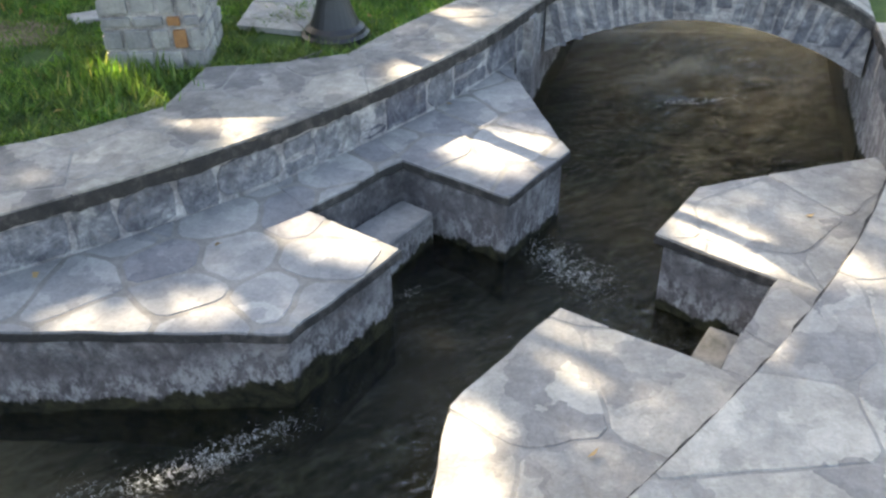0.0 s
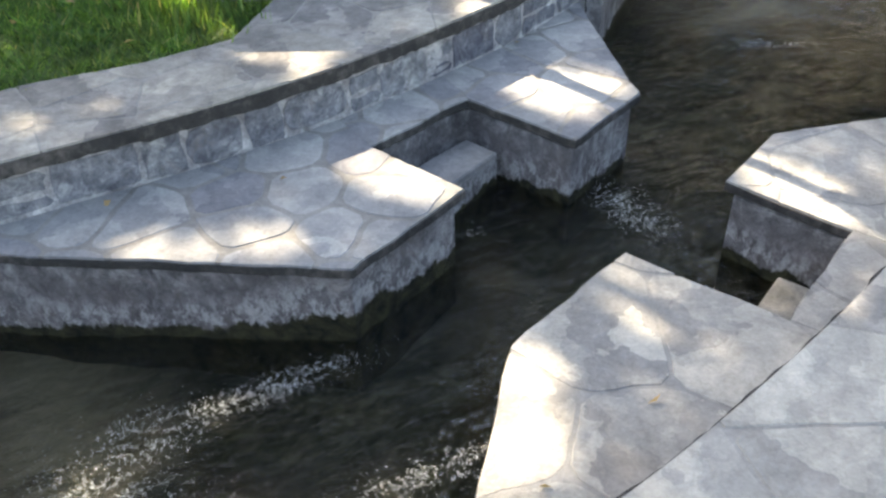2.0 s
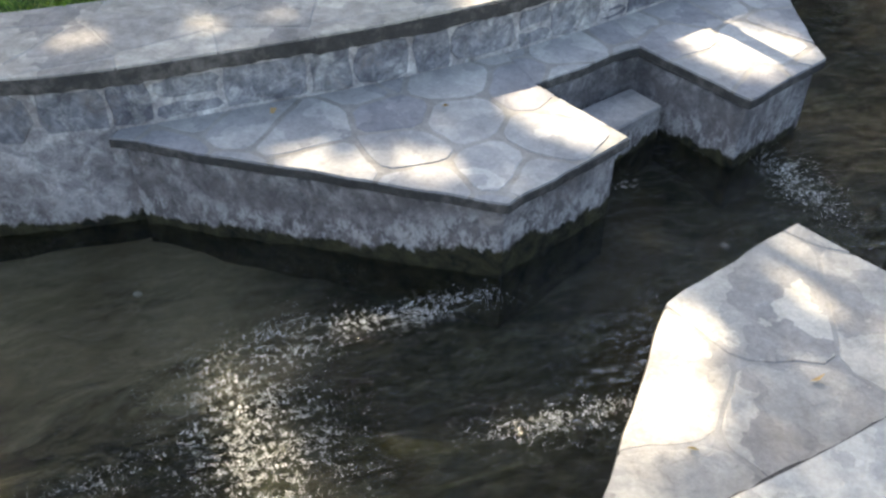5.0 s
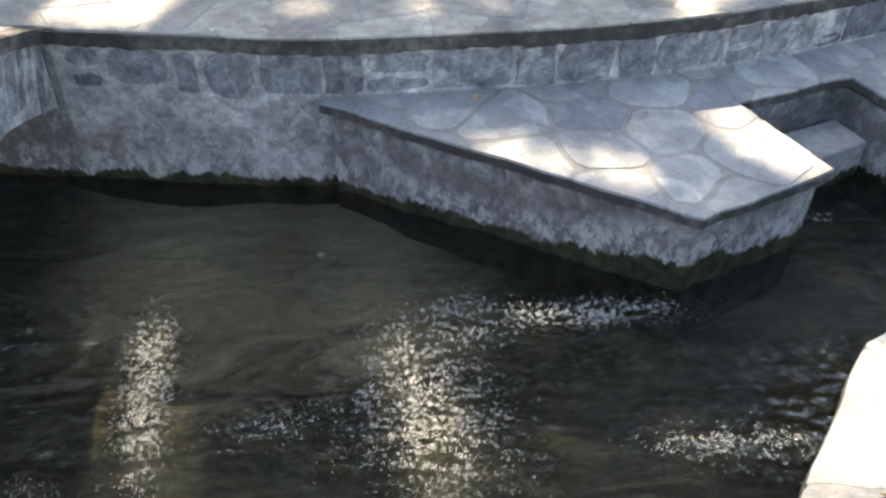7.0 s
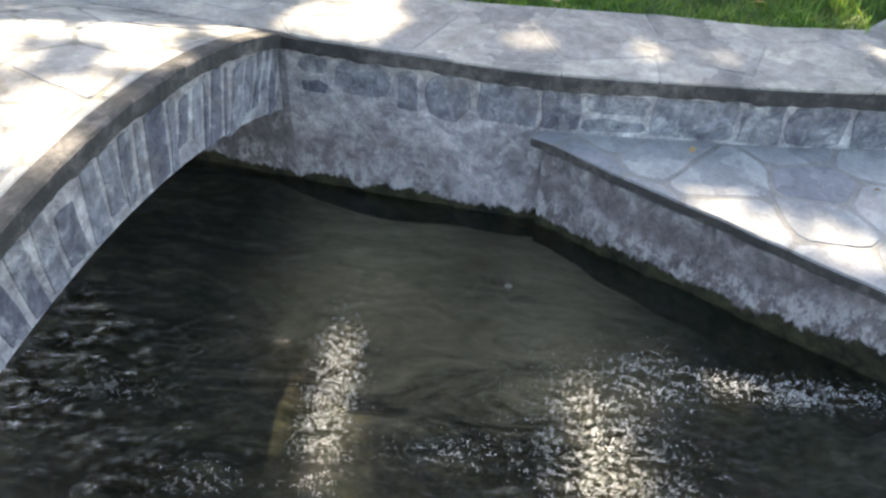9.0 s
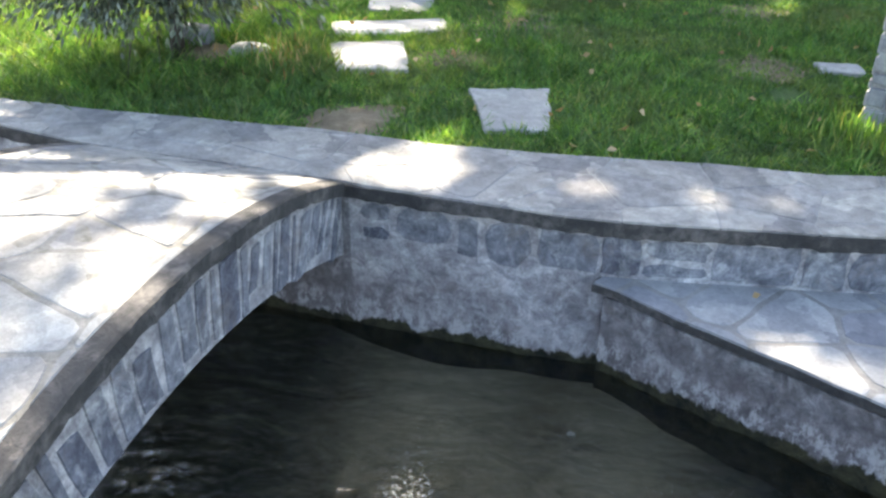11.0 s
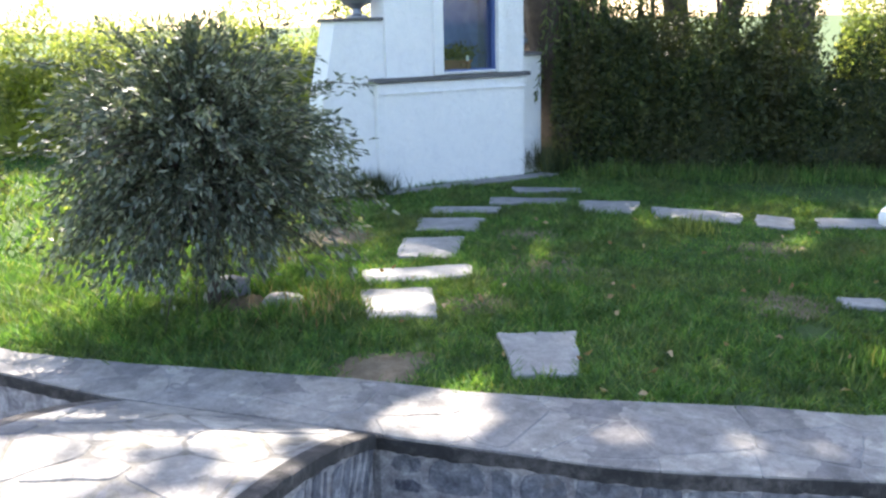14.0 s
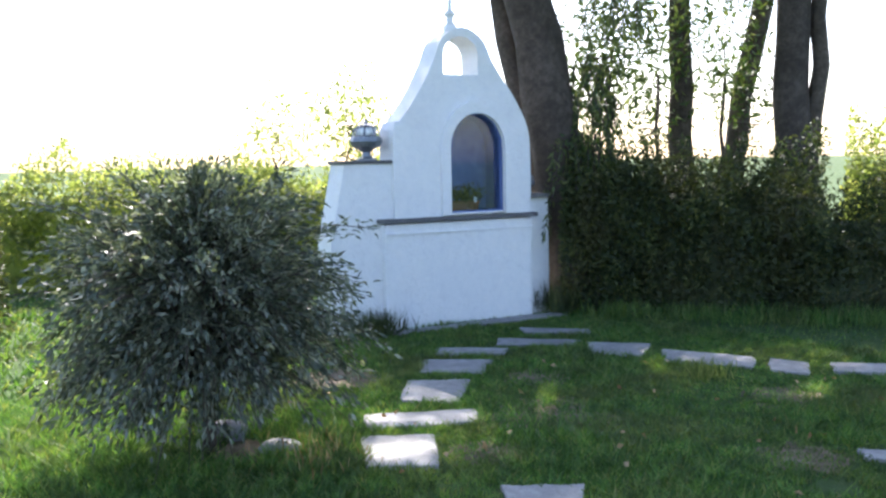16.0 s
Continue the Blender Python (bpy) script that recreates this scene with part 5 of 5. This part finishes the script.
keep = in_poly(pts, lawn)
for q in stone_polys:
    cx, cy = sum(p[0] for p in q) / 4, sum(p[1] for p in q) / 4
    keep &= ~in_poly(pts, [(cx + (x - cx) * 0.93, cy + (y - cy) * 0.93) for x, y in q])
for x, y, r in BARE:
    dd = np.hypot(pts[:, 0] - x, pts[:, 1] - y) / r
    keep &= dd > rn.uniform(0.55, 1.15, len(pts))
WORN = [(-5.75, 5.35, 0.55), (-3.8, 5.94, 0.3), (-5.45, 4.45, 0.28), (-6.6, 6.3, 0.35), (-4.6, 7.3, 0.35)]
for x, y, r in WORN:
    dd = np.hypot(pts[:, 0] - x, (pts[:, 1] - y) * 1.2) / r
    keep &= (dd > rn.uniform(0.6, 1.15, len(pts))) | (rn.random(len(pts)) < 0.62)
keep &= ~in_poly(pts, [on_shrine(SX + q, y, 0)[:2] for q, y in ((0.02, 5.4), (0.02, 9.1), (-0.8, 9.1), (-0.8, 5.4))])
pts = pts[keep]
n = len(pts)
patch = np.array([noise.noise(Vector((x * 0.9, y * 0.9, 0))) for x, y in pts[::1]])
tall = 0.045 * (1 + 0.7 * patch) * rn.uniform(0.6, 1.5, n)
left = np.clip((-pts[:, 0] - 4.6) / 2.0, 0, 1) * np.clip((4.2 - pts[:, 1]) / 1.0, 0, 1)
tall *= 1 + 0.9 * left
tall *= 1 + 0.75 * np.array([noise.noise(Vector((x * 6.5, y * 6.5, 3.0))) for x, y in pts])
ang = rn.uniform(0, 2 * np.pi, n)
w = rn.uniform(0.005, 0.010, n) * np.where(pts[:, 0] < -9.5, 3.0, 1.0)
lean = rn.normal(size=(n, 2)) * tall[:, None] * 0.8
v = np.empty((n, 3, 3))
v[:, 0, 0], v[:, 0, 1], v[:, 0, 2] = pts[:, 0] - np.cos(ang) * w, pts[:, 1] - np.sin(ang) * w, -0.05
v[:, 1, 0], v[:, 1, 1], v[:, 1, 2] = pts[:, 0] + np.cos(ang) * w, pts[:, 1] + np.sin(ang) * w, -0.05
v[:, 2, 0], v[:, 2, 1], v[:, 2, 2] = pts[:, 0] + lean[:, 0], pts[:, 1] + lean[:, 1], -0.045 + tall
grass = leaf_mesh("grass", [(v.reshape(-1, 3), np.arange(n * 3).reshape(n, 3))], GRASS)
tagged(grass, "short green lawn grass with drier patches", "grass", kind="stuff")

DRY_EARTH = rock("dry_earth", (0.10, 0.078, 0.047), (0.18, 0.138, 0.088), (0.29, 0.235, 0.165), rough=1.0, bump=0.9, vary=0, depth=0.02)
for k, (x, y, r) in enumerate(((-5.02, 3.10, 0.30), (-8.0, 4.95, 0.40), (-6.72, 3.22, 0.34), *WORN)):
    b2 = bmesh.new()
    rim2 = []
    mid2 = b2.verts.new((0, 0, 0.004))
    for i in range(26):
        a = 2 * math.pi * i / 26
        rr2 = r * (1 + 0.6 * noise.noise(Vector((math.cos(a) * 1.9, math.sin(a) * 1.4, k * 3.0))))
        rim2.append(b2.verts.new((rr2 * math.cos(a), rr2 * math.sin(a), -0.006)))
    for i in range(26):
        b2.faces.new((mid2, rim2[i], rim2[(i + 1) % 26]))
    ob = part("bare_earth", b2, DRY_EARTH, smooth=True)
    ob.location = (x, y, -0.036)
    tagged(ob, "worn patch of dry brown earth in the lawn", "bare earth", kind="structure")

# ---------------------------------------------------------------- broken water: drawn sun glints and foam
# pale flecks: sun glints drawn as white geometry, with foam at a few spots
GLINT_FOAM = leaf_mat("foam", [(0.0, (0.4, 0.4, 0.39)), (0.4, (0.75, 0.75, 0.74)), (1.0, (0.93, 0.93, 0.93))], 0.25, 0.1)
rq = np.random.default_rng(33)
GLINT_FOAM_SPOTS = ((-0.02, 4.45, 0.22, 0.11, -50, 1.1), (-0.4, 4.6, 0.10, 0.05, 20, 0.8), (-1.60, 2.88, 0.34, 0.07, 33, 1.15), (-0.80, 2.54, 0.26, 0.07, 32, 1.05), (-1.93, 2.08, 0.38, 0.24, 138, 1.05), (-2.93, 1.58, 0.36, 0.085, 130, 1.45),
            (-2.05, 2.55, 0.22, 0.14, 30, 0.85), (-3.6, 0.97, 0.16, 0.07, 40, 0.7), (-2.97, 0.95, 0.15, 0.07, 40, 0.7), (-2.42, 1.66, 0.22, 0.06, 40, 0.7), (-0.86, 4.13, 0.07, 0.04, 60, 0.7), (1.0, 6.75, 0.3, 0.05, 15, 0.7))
q = rq.uniform((-3.9, 0.4), (1.5, 7.0), (2000000, 2))
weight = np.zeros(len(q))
for fx, fy, along_s, across_s, turn, amount in GLINT_FOAM_SPOTS:
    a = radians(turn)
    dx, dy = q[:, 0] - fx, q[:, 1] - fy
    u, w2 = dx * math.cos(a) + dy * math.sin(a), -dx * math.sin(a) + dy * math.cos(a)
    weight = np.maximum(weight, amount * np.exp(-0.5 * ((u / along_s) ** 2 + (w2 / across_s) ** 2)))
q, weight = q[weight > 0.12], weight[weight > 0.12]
# glint flecks only on the crests of the ripples
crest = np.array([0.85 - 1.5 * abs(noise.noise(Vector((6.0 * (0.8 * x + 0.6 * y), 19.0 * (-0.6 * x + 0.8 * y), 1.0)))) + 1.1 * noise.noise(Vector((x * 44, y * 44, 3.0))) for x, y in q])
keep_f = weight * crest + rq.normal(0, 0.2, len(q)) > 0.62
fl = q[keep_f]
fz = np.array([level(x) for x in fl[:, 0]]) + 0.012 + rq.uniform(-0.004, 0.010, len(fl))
foam = leaf_mesh("foam", [leaf_arrays(rq, np.column_stack([fl, fz]), 0.0062, 0.0032, axis=np.array((0.6, 0.45, 0.7)), spread=0.7)], GLINT_FOAM)
tagged(foam, "white flecks drawn for sun glints, with some foam, on the broken current", "foam", kind="stuff")

# taller tufts
def tuft(x, y, r, h, count, seed, label, mat=GRASS):
    rq = np.random.default_rng(seed)
    p = np.stack([rq.normal(0, r, count), rq.normal(0, r, count), np.zeros(count)], 1)
    ob = leaf_mesh("grass_tuft", [leaf_arrays(rq, p, h, 0.012, axis=np.array((0, 0, 2.2)), spread=0.6)], mat)
    ob.location = (x, y, -0.045)
    return tagged(ob, label, "grass tuft", kind="stuff")


tuft(-9.25, 6.45, 0.15, 0.32, 420, 1, "dark grass tuft at the foot of the shrine", HEDGE_LEAF)
tuft(-8.70, 9.18, 0.15, 0.42, 380, 2, "dark leafy tuft at the shrine's corner", HEDGE_LEAF)
tuft(-2.72, 5.08, 0.2, 0.14, 520, 3, "long green grass at the pillar's foot")
tuft(-6.25, 3.45, 0.2, 0.15, 130, 4, "dry grass tuft beside the loose stones", DRY_LEAF)
for k in range(26):
    hx, hy = along([(-8.2, 9.35), (-7.0, 9.95), (-5.9, 10.7), (-4.3, 11.75), (-2.9, 12.7)], 0.28 * k)[0]
    tuft(hx + 0.15 * math.sin(k * 2.3), hy + 0.12 * math.cos(k * 1.7), 0.20, 0.16 + 0.05 * (k % 3), 240, 40 + k, "uncut grass along the foot of the hedge", GRASS)
tuft(-5.4, 7.35, 0.12, 0.2, 140, 5, "pale green weed in the lawn", LIGHT_LEAF)

rq = np.random.default_rng(21)
spots = np.concatenate([rq.uniform((-7.5, 3.6), (-2.8, 8.0), (45, 2)), np.array([(-3.47, 5.06), (-1.62, 6.35), (-1.35, 6.2), (-1.75, 6.3)])])
spots = spots[in_poly(spots, lawn)]
leaf_ob = leaf_mesh("fallen_leaves", [leaf_arrays(rq, np.column_stack([spots, np.full(len(spots), 0.035)]), 0.07, 0.045, axis=np.array((0.5, 0, 0.0)), spread=0.35)], DRY_LEAF)
landing_leaves = np.array([(-0.79, 5.56), (-1.77, 3.83), (-2.53, 3.50), (1.14, 4.32), (-0.38, 2.18), (-0.03, 2.59)])
leaf_low = leaf_mesh("fallen_leaves", [leaf_arrays(rq, np.column_stack([landing_leaves, np.full(len(landing_leaves), H + 0.012)]), 0.055, 0.03, axis=np.array((0.8, 0.3, 0.0)), spread=0.3)], DRY_LEAF)
tagged(leaf_low, "a few dry leaves lying on the stone landings", "fallen leaves", kind="stuff")
tagged(leaf_ob, "scattered dry fallen leaves on the lawn", "fallen leaves", kind="stuff")


# ---------------------------------------------------------------- shrub, hedges
def shrub(x, y, label, seed=3):
    root = tagged(group_at("shrub", x, y, -0.05), label, "shrub")
    rq, rr = np.random.default_rng(seed), random.Random(seed)
    b2 = bmesh.new()
    tube(b2, [(0, 0, 0), (0.02, 0.0, 0.3), (-0.02, 0.03, 0.7)], [0.055, 0.045, 0.035], 9, 0.1, 1)
    part("trunk", b2, BARK, root, smooth=True)
    bb = bmesh.new()
    pts, axes = [], []
    for k in range(520):
        a = rr.uniform(0, 2 * math.pi)
        el = rr.uniform(-0.62, 1.5)
        reach = rr.uniform(0.75, 1.22) * (1.16 if 0.35 < el < 1.1 else 1.0) * (0.70 if el < -0.25 else 1.0)
        start = Vector((rr.uniform(-0.1, 0.1), rr.uniform(-0.1, 0.1), rr.uniform(0.55, 1.0)))
        end = start + Vector((math.cos(a) * math.cos(el) * reach * 1.04, math.sin(a) * math.cos(el) * reach * 1.04, math.sin(el) * reach * 1.02))
        droop = 0.16 * rr.random() * math.cos(el)
        line = []
        for i in range(9):
            t = i / 8
            p = start.lerp(end, t)
            p.z += 0.25 * math.sin(math.pi * t) - droop * t * t
            line.append(p)
        tube(bb, line[::2], [0.012, 0.009, 0.006, 0.004, 0.002], 4)
        for i in range(2, 9):
            t = i / 8
            for _ in range(13):
                q = line[i].lerp(line[i - 1], rr.random())
                pts.append((q.x + rr.gauss(0, 0.035), q.y + rr.gauss(0, 0.035), max(0.34 + 0.25 * rr.random(), q.z + rr.gauss(0, 0.035))))
                axes.append(tuple((line[i] - line[i - 1]).normalized() * 1.0 + Vector((0, 0, -0.15))))
    part("branchwork", bb, BARK, root)["kind"] = "stuff"
    leaf_mesh("foliage", [leaf_arrays(rq, np.array(pts), 0.075, 0.024, axis=np.array(axes), spread=0.45)], OLIVE_LEAF, root)
    return root


shrub(-6.86, 3.0, "dense grey-green shrub with drooping slim leaves on a short trunk")


def hedge(name, line, depth, height, count, leaf, mat, label, seed, core=True, ragged=0.35):
    root = tagged(group_at(name, line[0][0], line[0][1], -0.05), label, "hedge")
    rq = np.random.default_rng(seed)
    marks = lengths(line)
    m = local(root)
    if core:
        b2 = bmesh.new()
        rows = []
        nn = max(8, int(marks[-1] / 0.4))
        for i in range(nn + 1):
            p, d = along(line, marks[-1] * i / nn, marks)
            left_d = Vector((-d.y, d.x))
            ring = []
            for k in range(9):
                a = math.pi * k / 8
                q = p + left_d * math.cos(a) * depth * 0.27
                z = math.sin(a) ** 0.6 * height * 0.70 if 0 < k < 8 else 0.0
                jit = 0.10 * noise.noise(Vector((p.x, p.y, k * 1.3)) * 1.7)
                ring.append(b2.verts.new(m @ Vector((q.x + jit, q.y + jit, z + jit - 0.05))))
            rows.append(ring)
        for a, c in zip(rows, rows[1:]):
            for k in range(8):
                b2.faces.new((a[k], a[k + 1], c[k + 1], c[k]))
        part("inner_growth", b2, HEDGE_LEAF if mat is not LIGHT_LEAF else LIGHT_LEAF, root)
    else:
        for k in range(4):
            p, d = along(line, marks[-1] * (k + 0.5) / 4, marks)
            b2 = bmesh.new()
            tube(b2, [m @ Vector((p.x, p.y, -0.08)), m @ Vector((p.x + 0.04, p.y, height * 0.4)), m @ Vector((p.x - 0.03, p.y + 0.05, height * 0.8))], [0.04, 0.03, 0.012], 7)
            part("stem", b2, BARK, root)
    s = rq.uniform(0, marks[-1], count)
    P = np.array([along(line, q, marks)[0] for q in s])
    a = rq.uniform(0, math.pi, count)
    D = np.array([along(line, q, marks)[1] for q in s])
    left_d = np.stack([-D[:, 1], D[:, 0]], 1)
    bump = np.array([noise.noise(Vector((q * 0.9, ang2 * 1.5, seed))) + 0.6 * noise.noise(Vector((q * 2.6, ang2 * 3.0, seed))) for q, ang2 in zip(s, a)])
    rad = rq.uniform(0.72, 1.05, count) + ragged * bump * 0.5
    off = np.sign(np.cos(a)) * np.abs(np.cos(a)) ** 0.6 * depth / 2 * rad
    z = np.sin(a) ** 0.65 * height * (0.9 + ragged * 0.6 * bump) * rq.uniform(0.12, 1.0, count) ** 0.25
    pts = np.stack([P[:, 0] + left_d[:, 0] * off, P[:, 1] + left_d[:, 1] * off, z], 1) - np.array((line[0][0], line[0][1], 0))
    leaf_mesh("foliage", [leaf_arrays(rq, pts, leaf[0], leaf[1], axis=np.array((0, 0, 0.25)))], mat, root)
    return root


hedge("hedge", [(-8.9, 10.05), (-8.3, 10.3), (-7.3, 10.75), (-6.2, 11.5)], 1.5, 2.25, 34000, (0.085, 0.03), HEDGE_LEAF, "tall dark green hedge behind the stone path", 4, ragged=0.75)
hedge("hedge", [(-8.84, 9.45), (-8.4, 9.68), (-7.8, 10.05)], 0.75, 2.25, 19000, (0.085, 0.03), HEDGE_LEAF, "dark leafy bush against the shrine", 8, core=False, ragged=0.8)
hedge("hedge", [(-6.9, 11.05), (-6.0, 11.65), (-4.6, 12.6), (-2.8, 13.8)], 1.3, 1.75, 30000, (0.085, 0.03), HEDGE_LEAF, "low loose dark hedge behind the stone path", 14, ragged=0.9)
hedge("hedge", [(-6.9, 13.9), (-5.2, 14.5), (-3.4, 15.2)], 1.5, 2.75, 9000, (0.12, 0.05), LIGHT_LEAF, "sunlit yellow-green bushes behind the low hedge", 15, ragged=0.9)
hedge("hedge", [(-20.5, 2.0), (-17.2, 4.6), (-15.6, 7.2), (-13.8, 9.6), (-11.5, 11.0)], 1.7, 2.25, 34000, (0.12, 0.05), LIGHT_LEAF, "sunlit yellow-green hedge at the garden's edge", 5, ragged=0.6)
hedge("hedge", [(-13.2, 2.35), (-12.6, 3.05)], 1.3, 2.3, 9000, (0.09, 0.035), HEDGE_LEAF, "dark rounded bush at the garden's edge", 6)
hedge("hedge", [(-3.2, 14.5), (2, 17), (10, 20)], 2.0, 2.6, 9000, (0.16, 0.07), HEDGE_LEAF, "dark hedge further up the stream", 7)

# ---------------------------------------------------------------- trees
# high crowns are out of view; several are added to shade ground and water
tree("tree", (-8.95, 9.95, -0.1), (-9.75, 9.35, 6.0), 0.37,
     [((-9.2, 9.6, 8.2), (3.6, 3.2, 1.1)), ((-12.2, 8.0, 8.6), (3.0, 3.0, 1.0)), ((-6.6, 8.6, 8.0), (2.6, 2.6, 0.9)), ((-13.2, 11.0, 8.8), (3.0, 3.0, 1.1)), ((-9.7, 9.7, 8.7), (1.5, 1.3, 0.6)), ((-10.1, 7.2, 8.4), (1.1, 1.0, 0.5)), ((-11.8, 2.6, 8.4), (3.2, 2.4, 1.1))],
     "tall leaning tree with dark bark beside the shrine", 51, 39000,
     hang=(((-8.80, 9.72, 2.3), 2.0, 0.16, 44), ((-8.95, 10.1, 3.4), 1.5, 0.18, 26), ((-8.72, 10.1, 2.9), 1.2, 0.2, 20), ((-8.5, 10.25, 4.6), 1.3, 0.3, 16)))
tree("tree", (-9.55, 10.25, -0.1), (-10.45, 9.45, 6.2), 0.17, [((-11.6, 9.4, 8.4), (2.2, 2.2, 0.9))], "slender leaning tree stem beside the shrine", 52, 3000)
tree("tree", (-9.10, 12.85, -0.1), (-9.18, 12.8, 6.4), 0.20, [((-8.8, 12.6, 8.6), (3.2, 3.0, 1.1)), ((-10.3, 11.5, 8.3), (2.4, 2.4, 0.9)), ((-10.6, 12.4, 7.8), (2.2, 1.8, 0.7)), ((-9.6, 11.2, 8.9), (1.8, 1.6, 0.6))], "straight dark tree trunk behind the hedge", 53, 28000)
tree("tree", (-9.05, 13.45, -0.1), (-8.1, 14.0, 6.0), 0.19, [((-7.6, 13.8, 8.4), (2.6, 2.6, 1.0))], "leaning dark tree trunk behind the hedge", 54, 5000)
tree("tree", (-7.28, 12.7, -0.1), (-7.2, 12.75, 6.0), 0.27, [((-6.2, 12.2, 8.2), (3.0, 3.0, 1.0)), ((-4.0, 10.6, 8.0), (2.4, 2.4, 0.9)), ((-5.7, 7.8, 8.1), (1.7, 1.7, 0.7)), ((-5.4, 12.3, 8.7), (2.2, 2.0, 0.7)), ((-6.4, 12.9, 7.6), (2.0, 1.6, 0.6))], "thick dark tree trunk behind the hedge", 55, 25000)
tree("tree", (-7.05, 12.9, -0.1), (-6.9, 13.0, 5.4), 0.13, [((-6.6, 13.8, 7.4), (1.8, 1.8, 0.9))], "thin tree stem behind the hedge", 56, 2500)
for px, py, pz, rx, rz, cnt, sd in ((-9.5, 11.3, 4.0, 0.75, 1.0, 900, 61), (-9.2, 12.2, 3.9, 0.8, 1.1, 900, 62), (-9.9, 11.6, 3.2, 0.5, 0.7, 420, 63), (-8.55, 13.1, 3.9, 0.7, 1.2, 800, 64), (-8.2, 13.0, 3.0, 0.5, 0.6, 300, 65), (-9.55, 12.4, 2.9, 0.5, 0.6, 300, 66)):
    tree("young_tree", (px, py, -0.1), (px + 0.05, py - 0.05, pz - 0.6), 0.035, [((px, py, pz), (rx, rx, rz))], "slim young tree with loose hanging leaves behind the hedge", sd, cnt, leaf=(0.15, 0.05), leaf_kind=TREE_LEAF)
for px, py, pz, cnt, sd in ((-14.9, 8.7, 2.6, 620, 57), (-13.6, 9.4, 2.9, 620, 58), (-13.0, 9.0, 2.7, 420, 59)):
    tree("sapling", (px, py, -0.1), (px + 0.05, py - 0.1, 2.0), 0.045, [((px, py, pz), (0.55, 0.75, 0.75))], "slim young tree with sparse pale leaves", sd, cnt, leaf=(0.13, 0.05), leaf_kind=LIGHT_LEAF)
